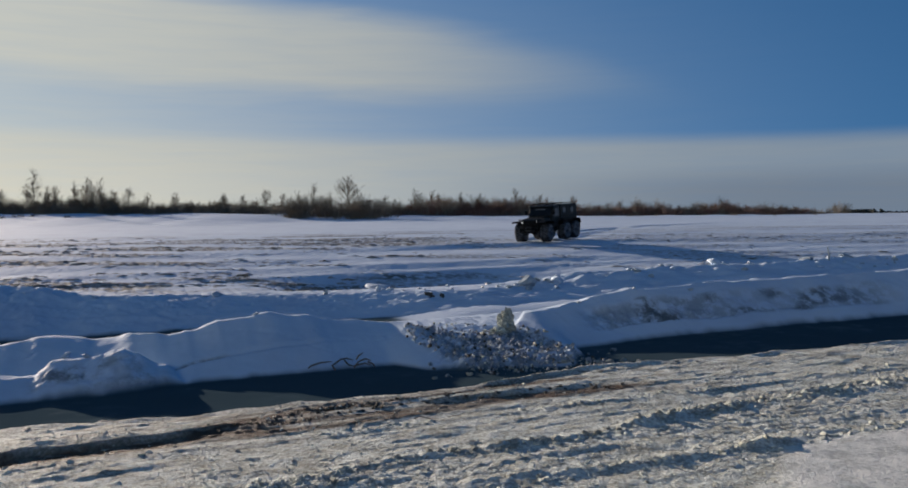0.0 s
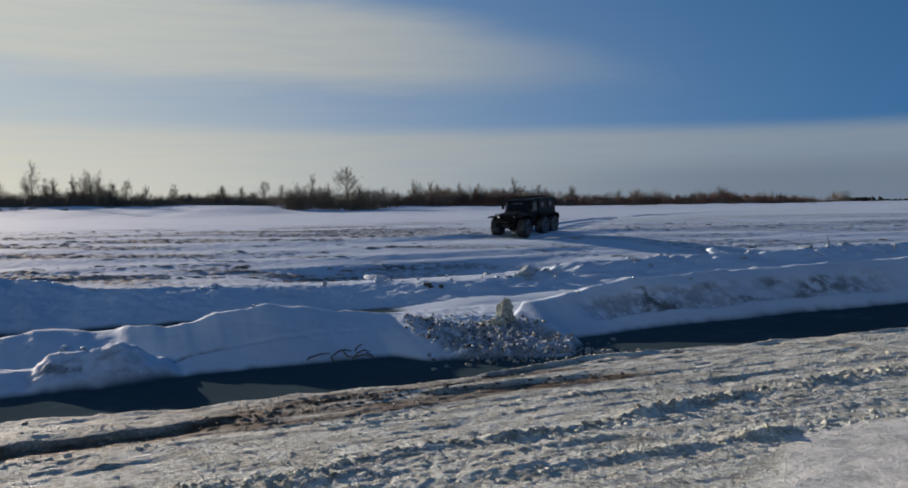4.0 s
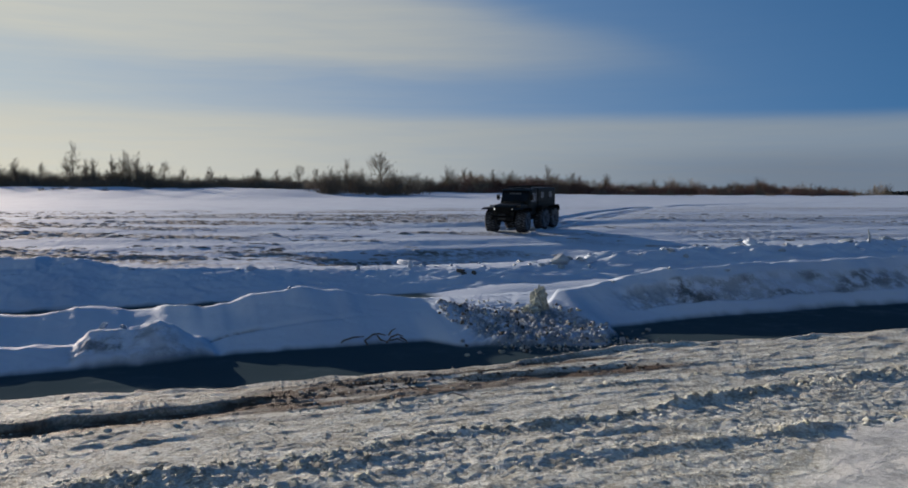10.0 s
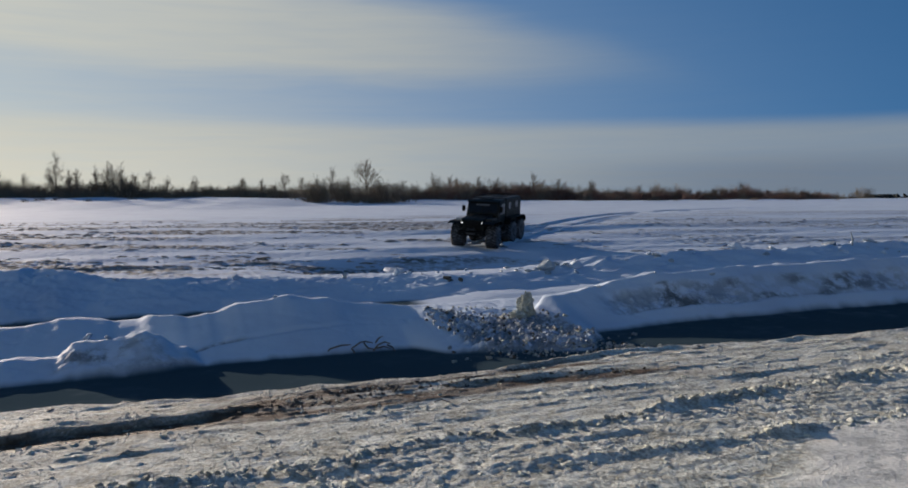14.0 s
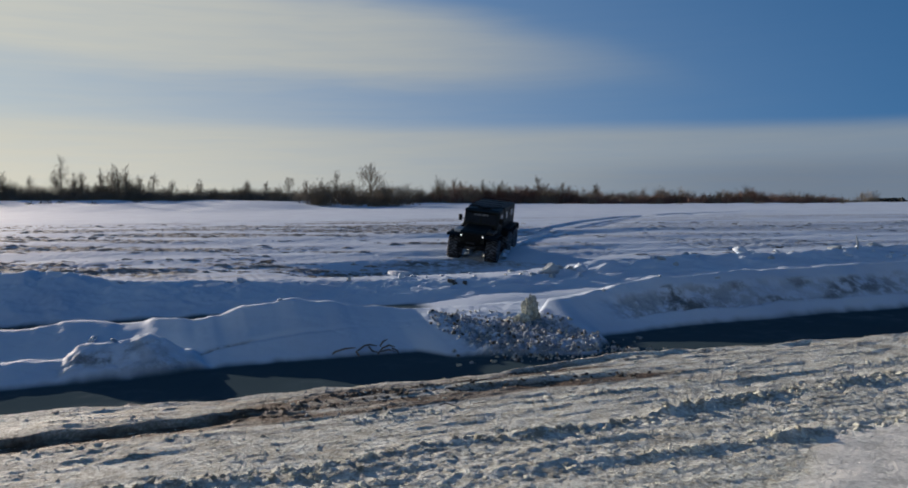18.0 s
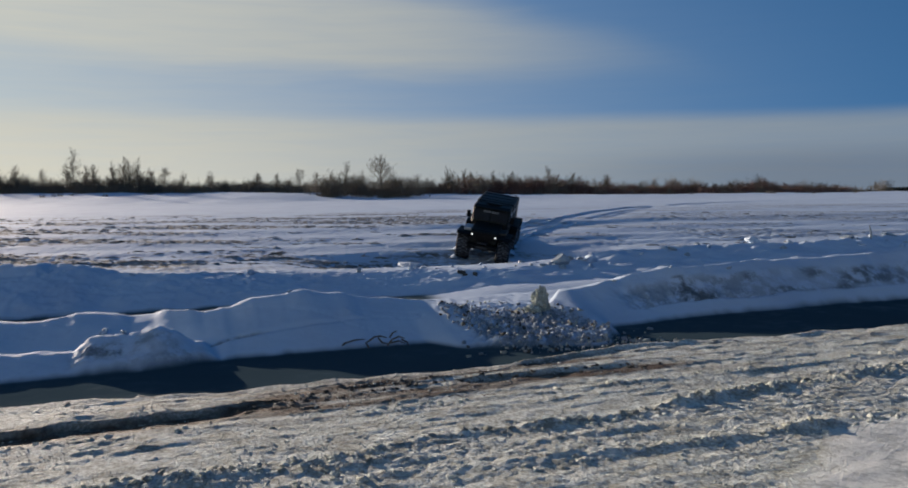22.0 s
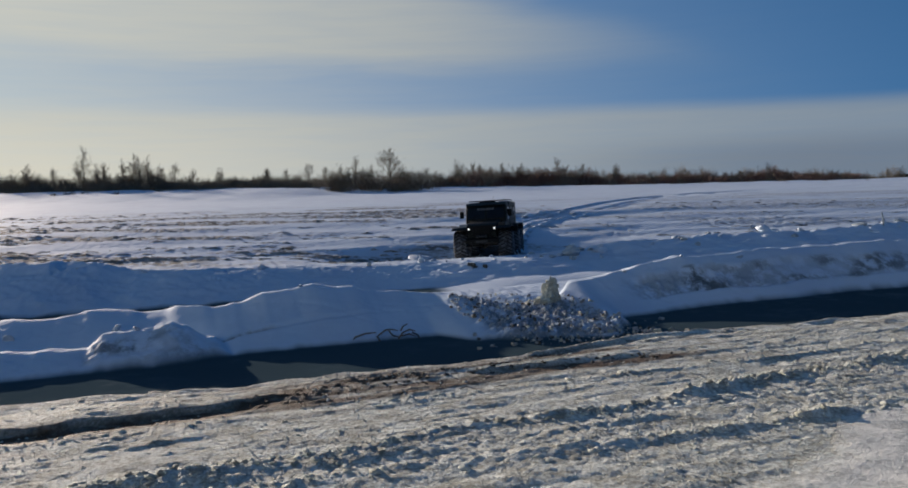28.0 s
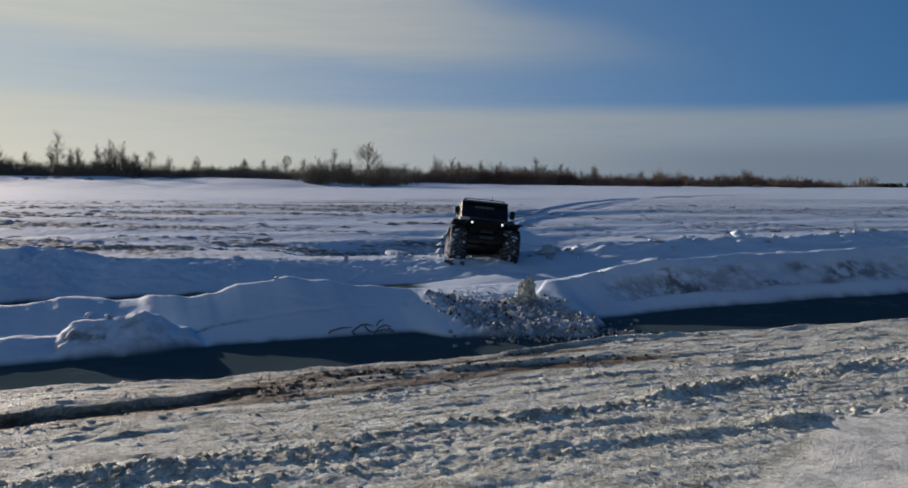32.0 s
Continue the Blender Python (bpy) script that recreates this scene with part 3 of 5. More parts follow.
def masks_at(x, y):
    st, dt = to_sd(x, y)
    s, d = st / NEAR, dt / NEAR
    n_mid, n_fine, edge, foot = fields(s, d)
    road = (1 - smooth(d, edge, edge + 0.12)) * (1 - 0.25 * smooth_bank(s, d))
    ice = smooth(d, edge + 0.02, edge + 0.16) * (1 - smooth(d, foot - 0.05, foot + 0.10))
    ice = np.maximum(ice, smooth(dt, 24.3, 24.7) * (1 - smooth(dt, 25.7, 26.0)) * (1 - smooth(st, 8.2, 9.0)))
    thin = fbm(s * 0.8 + 3, d * 7 + 1, 4)
    line = mud_lip(s) - 0.12 + 0.05 * n_mid
    mud = 1.6 * hump(d, line, 0.17) * (1 - smooth(s, 0.8, 1.3)) * smooth(thin, -1.0, -0.3)
    mud = mud + 1.4 * hump(d, line + 0.0, 0.11) * smooth(s, 2.3, 2.7) * (1 - smooth(s, 4.2, 5.2)) * smooth(thin, -0.5, 0.1)
    mud = mud + 0.95 * hump(d, 6.82, 0.24) * smooth(s, 0.4, 1.0) * (1 - smooth(s, 2.2, 3.2)) * smooth(thin, -0.3, 0.12)
    mud = mud + 0.7 * hump(d, 6.42, 0.16) * smooth(s, 0.9, 1.5) * (1 - smooth(s, 2.4, 3.4)) * smooth(fbm(s * 1.3 + 13, d * 8, 4), -0.1, 0.25)
    mud = mud + 0.45 * hump(d, 5.66 + 0.16 * (s + 0.6), 0.06) * (1 - smooth(s, 0.8, 1.6)) * smooth(thin, -0.2, 0.2) + 0.4 * smooth(d, 5.3, 5.8) * (1 - smooth(d, 6.9, 7.2)) * smooth(thin, 0.18, 0.5)
    mud = mud + 0.8 * smooth(fbm(s * 0.55 + 33, d * 9, 4), 0.12, 0.34) * smooth(d, 5.9, 6.3) * (1 - smooth(d, 7.0, 7.2)) * smooth(s, 0.2, 1.0) * (1 - smooth(s, 4.2, 6.0))
    mud = mud + 0.8 * hump(d, edge - 0.22, 0.09) * np.clip(fbm(s * 1.7 + 12, d * 0 + 4, 3) * 1.6 + 0.2, 0, 1) * (1 - smooth(s, 3.5, 5))
    notch = smooth(s, 3.4, 3.9) * (1 - smooth(s, 5.1, 5.4)) * smooth(d, 8.1, 8.5) * (1 - smooth(d, 9.8, 10.15))
    patch = smooth(fbm(s * 1.2 + 7, d * 2.6), -0.2, 0.25)
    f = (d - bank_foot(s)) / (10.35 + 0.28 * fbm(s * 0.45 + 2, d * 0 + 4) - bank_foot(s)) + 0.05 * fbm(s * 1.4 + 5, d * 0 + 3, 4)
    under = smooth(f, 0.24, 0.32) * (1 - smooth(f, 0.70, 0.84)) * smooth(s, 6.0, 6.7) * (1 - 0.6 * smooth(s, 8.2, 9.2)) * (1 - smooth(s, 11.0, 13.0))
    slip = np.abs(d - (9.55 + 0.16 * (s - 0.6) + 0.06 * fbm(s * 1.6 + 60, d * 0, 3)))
    # sooty patches, plus a dark line painting the shade inside the slip crease
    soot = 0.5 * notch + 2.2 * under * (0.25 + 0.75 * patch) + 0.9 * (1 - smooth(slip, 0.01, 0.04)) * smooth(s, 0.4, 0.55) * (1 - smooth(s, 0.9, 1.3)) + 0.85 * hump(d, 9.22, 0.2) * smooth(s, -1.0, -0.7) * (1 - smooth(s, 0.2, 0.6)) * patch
    plain = smooth(dt, 32, 36) * (1 - smooth(dt, 62, 82)) * smooth(fbm(x * 0.12 + 3, y * 0.5, 5), -0.12, 0.28) * (0.35 + 0.65 * (1 - smooth(x, -6, 6)))
    grit = 0.45 * notch + 1.3 * plain + 0.25 * (1 - smooth(d, 7.2, 7.4)) * smooth(n_mid, 0.1, 0.5) * (1 - smooth_bank(s, d))
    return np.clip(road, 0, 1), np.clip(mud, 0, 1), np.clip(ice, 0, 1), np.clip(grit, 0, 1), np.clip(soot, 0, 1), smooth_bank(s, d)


def steps(*spans):
    """Grid lines: spans of (from, to, spacing)."""
    out = []
    for lo, hi, gap in spans:
        out.append(np.linspace(lo, hi, max(2, int(round((hi - lo) / gap)) + 1))[:-1])
    return np.concatenate(out)


def growing(start, end, first, factor):
    out, gap = [start], first
    while out[-1] < end:
        out.append(out[-1] + gap)
        gap *= factor
    return np.array(out)


GROUND = {}


def make_ground():
    s = np.concatenate([-growing(16, 2600, 0.3, 1.12)[::-1], steps((-16, -5, 0.12), (-5, 12, 0.036), (12, 36, 0.1)), growing(36, 2600, 0.15, 1.05)])
    d = np.concatenate([-growing(2, 1500, 0.4, 1.25)[::-1], steps((-2, 4.6, 0.2), (4.6, 12, 0.032), (12, 16, 0.04), (16, 26, 0.12), (26, 32, 0.08), (32, 72, 0.16)), growing(74, 3200, 0.18, 1.045)])
    ss, dd = np.meshgrid(s, d)
    x, y = to_xy(ss, dd)
    z = ground_height(x, y)
    GROUND.update(s=s, d=d, z=z)
    co = np.stack([x, y, z], -1).reshape(-1, 3).astype(np.float32)
    rows, cols = ss.shape
    i = np.arange(rows * cols).reshape(rows, cols)
    quads = np.stack([i[:-1, :-1], i[:-1, 1:], i[1:, 1:], i[1:, :-1]], -1).reshape(-1, 4)
    me = bpy.data.meshes.new("ground")
    me.vertices.add(len(co))
    me.vertices.foreach_set("co", co.ravel())
    me.loops.add(quads.size)
    me.loops.foreach_set("vertex_index", quads.ravel().astype(np.int32))
    me.polygons.add(len(quads))
    me.polygons.foreach_set("loop_start", np.arange(0, quads.size, 4, dtype=np.int32))
    me.polygons.foreach_set("use_smooth", np.ones(len(quads), bool))
    me.update(calc_edges=True)
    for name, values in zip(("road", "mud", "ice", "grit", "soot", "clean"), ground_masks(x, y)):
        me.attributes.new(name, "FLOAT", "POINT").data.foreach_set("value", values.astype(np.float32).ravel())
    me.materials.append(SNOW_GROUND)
    return tagged(new("ground", me), "wind-packed snow plain with a churned sandy snow road and frozen puddle", "snow ground", kind="structure")


make_ground()


def height(x, y):
    """Height of the sheet, read from its own grid."""
    s, d = to_sd(x, y)
    gs, gd, z = GROUND["s"], GROUND["d"], GROUND["z"]
    i = min(max(int(np.searchsorted(gs, s)) - 1, 0), len(gs) - 2)
    j = min(max(int(np.searchsorted(gd, d)) - 1, 0), len(gd) - 2)
    u, v = (s - gs[i]) / (gs[i + 1] - gs[i]), (d - gd[j]) / (gd[j + 1] - gd[j])
    return float((z[j, i] * (1 - u) + z[j, i + 1] * u) * (1 - v) + (z[j + 1, i] * (1 - u) + z[j + 1, i + 1] * u) * v)

# ---- helpers for meshes ----


def part(name, bm, mat, parent, label="", smooth_faces=False):
    """Links a bmesh as one mesh object under a thing or a part."""
    me = bpy.data.meshes.new(name)
    bm.to_mesh(me)
    bm.free()
    me.materials.append(mat)
    if smooth_faces:
        me.polygons.foreach_set("use_smooth", np.ones(len(me.polygons), bool))
    ob = new(name, me)
    ob.parent = parent
    return tagged(ob, label)


def again(ob, parent, m):
    """Another object on the same mesh."""
    o = new(ob.name.split(".")[0], ob.data)
    o.parent = parent
    o.matrix_basis = m
    if ob.get("label"):
        o["label"] = ob["label"]
    return o


def box(bm, x0, x1, y0, y1, z0, z1, bevel=0.02, seg=2):
    made = bmesh.ops.create_cube(bm, size=1)["verts"]
    bmesh.ops.transform(bm, matrix=Matrix.Translation(((x0 + x1) / 2, (y0 + y1) / 2, (z0 + z1) / 2)) @ Matrix.Diagonal((x1 - x0, y1 - y0, z1 - z0, 1)), verts=made)
    if bevel:
        edges = list({e for v in made for e in v.link_edges})
        bmesh.ops.bevel(bm, geom=edges, offset=bevel, segments=seg, affect="EDGES", profile=0.6)
    return bm


def prism(outline, y0, y1, bevel=0.03):
    """A solid with a side outline of (x, z), from y0 to y1."""
    bm = bmesh.new()
    a = [bm.verts.new((x, y0, z)) for x, z in outline]
    b = [bm.verts.new((x, y1, z)) for x, z in outline]
    bm.faces.new(a)
    bm.faces.new(b[::-1])
    for i in range(len(a)):
        j = (i + 1) % len(a)
        bm.faces.new((a[j], a[i], b[i], b[j]))
    bmesh.ops.recalc_face_normals(bm, faces=bm.faces)
    if bevel:
        bmesh.ops.bevel(bm, geom=list(bm.edges), offset=bevel, segments=2, affect="EDGES", profile=0.6)
    return bm


def tube(bm, points, radii, sides=6):
    """A tapered tube along points."""
    rings = []
    for i, p in enumerate(points):
        a, b = Vector(points[max(i - 1, 0)]), Vector(points[min(i + 1, len(points) - 1)])
        q = (b - a).to_track_quat("Z", "X")
        rings.append([bm.verts.new(Vector(p) + q @ Vector((math.cos(2 * math.pi * k / sides) * radii[i], math.sin(2 * math.pi * k / sides) * radii[i], 0))) for k in range(sides)])
    for r0, r1 in zip(rings, rings[1:]):
        for k in range(sides):
            bm.faces.new((r0[k], r0[(k + 1) % sides], r1[(k + 1) % sides], r1[k]))
    bm.faces.new(rings[0][::-1])
    bm.faces.new(rings[-1])
    return bm


def lathe(profile, sides=32):
    """Turned about the y axis: profile of (radius, y)."""
    bm = bmesh.new()
    rings = [[bm.verts.new((math.sin(2 * math.pi * k / sides) * r, y, math.cos(2 * math.pi * k / sides) * r)) for k in range(sides)] for r, y in profile]
    for r0, r1 in zip(rings, rings[1:]):
        for k in range(sides):
            bm.faces.new((r0[k], r0[(k + 1) % sides], r1[(k + 1) % sides], r1[k]))
    bm.faces.new(rings[0])
    bm.faces.new(rings[-1][::-1])
    bmesh.ops.recalc_face_normals(bm, faces=bm.faces)
    return bm


def empty(name):
    return new(name)


# ---- the six-wheeled vehicle: x forward, y to its left, base at the front axle on the ground ----
TRACK_HALF, AXLES, WHEEL_R, TYRE_W = 0.97, (0.0, -2.75, -4.25), 0.66, 0.64


def tyre_mesh():
    """A fat low-pressure tyre with lugs in a herringbone."""
    w, r = TYRE_W / 2, WHEEL_R
    bm = lathe([(0.33, -w * 0.72), (0.36, -w * 0.9), (0.46, -w), (0.55, -w * 0.97), (0.605, -w * 0.82), (0.62, -w * 0.5), (0.625, 0), (0.62, w * 0.5), (0.605, w * 0.82),
                (0.55, w * 0.97), (0.46, w), (0.36, w * 0.9), (0.33, w * 0.72)], 40)
    return bm


def lug_mesh(side):
    w, r = TYRE_W / 2, WHEEL_R
    bm = bmesh.new()
    count = 24
    for i in range(count):
        a0 = 2 * math.pi * (i + (0.5 if side > 0 else 0)) / count
        steps_ = ((0.02, 0.0, r), (0.5, 0.10, r), (0.86, 0.20, r - 0.012), (1.0, 0.24, r - 0.09))
        rows = []
        for y, turn, rad in steps_:
            ring = []
            for da, lift in ((-0.042, -0.06), (-0.032, 0.0), (0.032, 0.0), (0.042, -0.06)):
                ang, rr = a0 + turn + da, rad + lift
                ring.append(bm.verts.new((math.sin(ang) * rr, side * y * w * (1.02 if lift == 0 else 0.96), math.cos(ang) * rr)))
            rows.append(ring)
        for q0, q1 in zip(rows, rows[1:]):
            for k in range(3):
                bm.faces.new((q0[k], q0[k + 1], q1[k + 1], q1[k]))
        bm.faces.new(rows[0])
        bm.faces.new(rows[-1])
    bmesh.ops.recalc_face_normals(bm, faces=bm.faces)
    return bm


def make_vehicle():
    car = tagged(empty("all_terrain_vehicle"), "dark green six-wheeled all-terrain vehicle with fat snow-caked tyres", "all-terrain vehicle")
    # hull, cabin, hood
    part("hull", prism([(0.55, 1.02), (0.42, 0.72), (-0.5, 0.62), (-4.6, 0.62), (-5.0, 0.85), (-5.0, 1.25), (0.5, 1.25)], -0.62, 0.62, 0.04), PAINT, car)
    hood = part("hood", prism([(-0.95, 1.22), (0.50, 1.22), (0.58, 1.30), (0.56, 1.52), (0.40, 1.60), (-0.95, 1.74)], -0.66, 0.66, 0.05), PAINT, car)
    for y in (-0.33, 0.0, 0.33):
        part("hood_rib", prism([(-0.85, 1.70), (0.36, 1.585), (0.36, 1.61), (-0.85, 1.755)], y - 0.03, y + 0.03, 0.008), PAINT, hood)
    cabin = part("cabin", prism([(-0.92, 1.15), (-0.92, 1.72), (-1.22, 2.36), (-1.36, 2.46), (-2.3, 2.50), (-2.3, 1.15)], -0.91, 0.91, 0.07), PAINT, car)
    part("rear_body", prism([(-2.315, 1.18), (-2.315, 2.53), (-5.05, 2.50), (-5.12, 2.40), (-5.12, 1.18)], -0.935, 0.935, 0.07), PAINT, car, "dark green boxy rear body")
    # windscreen in two panes, wipers, sun visor, unreadable sticker
    slope = math.degrees(math.atan2(0.30, 0.64))
    for y in (-0.425, 0.425):
        g = part("windscreen_pane", box(bmesh.new(), -0.012, 0.012, -0.385, 0.385, -0.27, 0.27, 0.01), DARK_GLASS, cabin)
        g.matrix_basis = pose(-1.065, y, 2.03, 0, -slope, 0)
        wp = part("wiper", tube(bmesh.new(), [(0, 0, 0), (0.01, 0.16, 0.14), (0.01, 0.34, 0.18)], (0.012, 0.01, 0.006)), BLACK, cabin)
        wp.matrix_basis = pose(-0.925, y - 0.2, 1.78, 0, -slope, 0)
    visor = part("sun_visor", prism([(-1.28, 2.44), (-1.02, 2.36), (-1.02, 2.40), (-1.28, 2.50)], -0.89, 0.89, 0.01), PAINT, cabin)
    for i, (y, w) in enumerate(((-0.34, 0.11), (-0.21, 0.09), (-0.09, 0.12), (0.06, 0.10), (0.18, 0.11), (0.31, 0.09))):
        b = part("sticker_bar", box(bmesh.new(), -0.003, 0.003, -w / 2, w / 2, -0.055, 0.055, 0.002, 1), STICKER, cabin, "pale sticker letters, unreadable")
        b.matrix_basis = pose(-1.135, y, 2.215, 0, -slope, 0)
    # side windows and doors
    for side in (-1, 1):
        door = part("door", prism([(-1.12, 0.98), (-1.12, 1.74), (-1.36, 2.30), (-2.12, 2.34), (-2.12, 0.98)], side * 0.912, side * 0.935, 0.01), PAINT, car)
        part("side_window", prism([(-1.24, 1.70), (-1.44, 2.24), (-2.04, 2.26), (-2.04, 1.70)], side * 0.936, side * 0.944, 0.003), SIDE_GLASS, door)
        part("door_handle", box(bmesh.new(), -2.05, -1.90, side * 0.95 - 0.015, side * 0.95 + 0.015, 1.50, 1.53, 0.006), BLACK, door)
        for x in (-2.95, -4.25):
            win = part("body_window", box(bmesh.new(), x - 0.27, x + 0.27, side * 0.94 - 0.008, side * 0.94 + 0.008, 1.90, 2.26, 0.004), SIDE_GLASS, car)
            for e in (-0.29, 0.29):
                part("window_frame", box(bmesh.new(), x + e - 0.018, x + e + 0.018, side * 0.945 - 0.012, side * 0.945 + 0.012, 1.86, 2.30, 0.005), BLACK, win)
        part("body_seam", box(bmesh.new(), -5.0, -2.40, side * 0.938 - 0.006, side * 0.938 + 0.006, 1.66, 1.70, 0.003), BLACK, car)
        part("footboard", box(bmesh.new(), -2.05, -0.80, side * 0.62 if side > 0 else -1.02, 1.02 if side > 0 else -0.62, 0.80, 0.85, 0.012), BLACK, car, "black tread-plate footboard")
        # mirrors on arms
        arm = part("mirror_arm", tube(bmesh.new(), [(-1.05, side * 0.89, 1.95), (-0.98, side * 1.03, 2.02), (-0.98, side * 1.08, 2.12)], (0.014, 0.014, 0.012)), BLACK, car)
        mir = part("mirror", box(bmesh.new(), -1.03, -0.95, side * 1.08 - 0.095, side * 1.08 + 0.095, 1.84, 2.16, 0.03), BLACK, car, "black wing mirror housing")
        part("mirror_glass", box(bmesh.new(), -1.037, -1.032, side * 1.08 - 0.075, side * 1.08 + 0.075, 1.87, 2.13, 0.002, 1), MIRROR, mir)
        # lamps
        lamp = part("headlight", lathe([(0.08, -0.05), (0.105, 0.0), (0.105, 0.06), (0.09, 0.06)], 20), BLACK, car, "round headlight, lit")
        lamp.matrix_basis = pose(0.565, side * 0.56, 1.38, 0, 0, -90)
        lens = part("lamp_glass", lathe([(0.002, 0.066), (0.035, 0.063), (0.058, 0.055), (0.058, 0.04)], 20), LAMP, lamp, "glowing warm white lamp glass")
        turn = part("turn_signal", lathe([(0.03, -0.02), (0.045, 0.0), (0.045, 0.025), (0.02, 0.035)], 14), LENS, car, "small round side lamp")
        turn.matrix_basis = pose(0.57, side * 0.80, 1.40, 0, 0, -90)
        # front fenders and rear fender
        fender = prism([(-0.66, 1.22), (-0.56, 1.42), (-0.42, 1.46), (0.62, 1.46), (0.84, 1.38), (0.82, 1.345), (0.60, 1.42), (-0.40, 1.42), (-0.52, 1.39), (-0.62, 1.21)], side * 0.62, side * 1.28, 0.006)
        part("front_fender", fender, BLACK, car, "flat black front fender")
        flare = prism([(-1.95, 1.12), (-2.05, 1.36), (-2.3, 1.46), (-4.7, 1.46), (-4.95, 1.34), (-5.02, 1.10), (-4.98, 1.06), (-4.88, 1.32), (-4.66, 1.42), (-2.34, 1.42), (-2.12, 1.34), (-2.0, 1.12)], side * 0.92, side * 1.29, 0.008)
        part("rear_fender", flare, BLACK, car, "black rear fender over two wheels")
        flap = part("mud_flap", box(bmesh.new(), -5.05, -5.03, side * 0.95 - 0.25, side * 0.95 + 0.25, 0.6, 1.12, 0.006), RUBBER, car)
        # tail lamp
        part("tail_lamp", box(bmesh.new(), -5.16, -5.12, side * 0.75 - 0.05, side * 0.75 + 0.05, 1.35, 1.55, 0.01), LENS, car)
        # roof rails
        part("roof_rail", tube(bmesh.new(), [(-1.5, side * 0.78, 2.55), (-1.6, side * 0.78, 2.60), (-4.8, side * 0.78, 2.60), (-4.95, side * 0.78, 2.54)], (0.018, 0.018, 0.018, 0.018)), BLACK, car)
        # step at the side of the hood; the right one's pale colour paints a sun reflection
        part("side_box", box(bmesh.new(), -0.55, 0.34, side * 0.84 - 0.17, side * 0.84 + 0.17, 1.46, 1.60, 0.02), STEEL if side > 0 else PALE_SHEEN, car, "box beside the hood, coloured pale like a sun reflection" if side < 0 else "")
    # grille with slats, bumper, winch, tow hooks
    grille = part("grille", box(bmesh.new(), 0.56, 0.60, -0.40, 0.40, 1.06, 1.50, 0.015), BLACK, car)
    for i in range(7):
        y = -0.33 + i * 0.11
        part("grille_slat", box(bmesh.new(), 0.595, 0.615, y - 0.02, y + 0.02, 1.10, 1.46, 0.006, 1), BLACK, grille)
    bumper = part("bumper", prism([(0.55, 0.72), (0.80, 0.74), (0.82, 0.92), (0.74, 1.00), (0.55, 1.00)], -0.70, 0.70, 0.02), BLACK, car, "black steel front bumper")
    part("winch", lathe([(0.07, -0.22), (0.07, -0.16), (0.05, -0.15), (0.05, 0.15), (0.07, 0.16), (0.07, 0.22)], 16), STEEL, bumper).matrix_basis = pose(0.80, 0, 1.05)
    part("plate", box(bmesh.new(), 0.822, 0.828, -0.26, 0.26, 0.78, 0.88, 0.002, 1), STEEL, bumper, "dull blank plate")
    for y in (-0.45, 0.45):
        part("tow_hook", tube(bmesh.new(), [(0.78, y, 0.80), (0.92, y, 0.80), (0.95, y, 0.74), (0.90, y, 0.70)], (0.022, 0.022, 0.02, 0.015)), STEEL, bumper)
    # roof hatch and front light bar
    part("roof_hatch", box(bmesh.new(), -2.05, -1.55, -0.35, 0.35, 2.495, 2.545, 0.02), PAINT, car)
    rack = part("roof_rack", tube(bmesh.new(), [(-1.5, -0.78, 2.58), (-1.45, 0, 2.585), (-1.5, 0.78, 2.58)], (0.016, 0.016, 0.016)), BLACK, car)
    for x in (-2.4, -3.2, -4.0, -4.75):
        part("rack_bar", tube(bmesh.new(), [(x, -0.78, 2.60), (x, 0.78, 2.60)], (0.014, 0.014)), BLACK, rack)
    part("antenna", tube(bmesh.new(), [(-1.6, 0.3, 2.5), (-1.62, 0.3, 2.72), (-1.7, 0.3, 2.80)], (0.012, 0.008, 0.004)), BLACK, car)
    for x in AXLES:
        part("axle", tube(bmesh.new(), [(x, -0.75, WHEEL_R), (x, -0.2, WHEEL_R), (x, 0.0, WHEEL_R - 0.02), (x, 0.2, WHEEL_R), (x, 0.75, WHEEL_R)], (0.06, 0.07, 0.17, 0.07, 0.06), 10), BLACK, car)
    # wheels
    first = None
    wheels = []
    for x in AXLES:
        for side in (-1, 1):
            if first is None:
                wheel = empty("wheel")
                wheel.parent = car
                tyre = part("tyre", tyre_mesh(), CAKED, wheel, "fat black tyre with snow in its tread", True)
                lug_a = part("tread", lug_mesh(1), RUBBER, wheel, "black chevron tread lugs")
                lug_b = part("tread", lug_mesh(-1), RUBBER, wheel, "black chevron tread lugs")
                rim = part("rim", lathe([(0.05, -0.17), (0.10, -0.15), (0.22, -0.13), (0.30, -0.17), (0.345, -0.215), (0.35, -0.16), (0.35, 0.16), (0.345, 0.215), (0.30, 0.17), (0.22, 0.13), (0.10, 0.15), (0.05, 0.17)], 28), RIM, wheel, "pale steel rim")
                hub = part("hub", lathe([(0.03, -0.235), (0.07, -0.23), (0.085, -0.15), (0.085, 0.15), (0.07, 0.23), (0.03, 0.235)], 16), BLACK, wheel)
                first = (tyre, lug_a, lug_b, rim, hub)
            else:
                wheel = empty("wheel")
                wheel.parent = car
                for o in first:
                    again(o, wheel, Matrix())
            wheel.matrix_basis = pose(x, side * TRACK_HALF, WHEEL_R)
            wheels.append((wheel, x, side))
    return car, wheels


vehicle, wheels = make_vehicle()

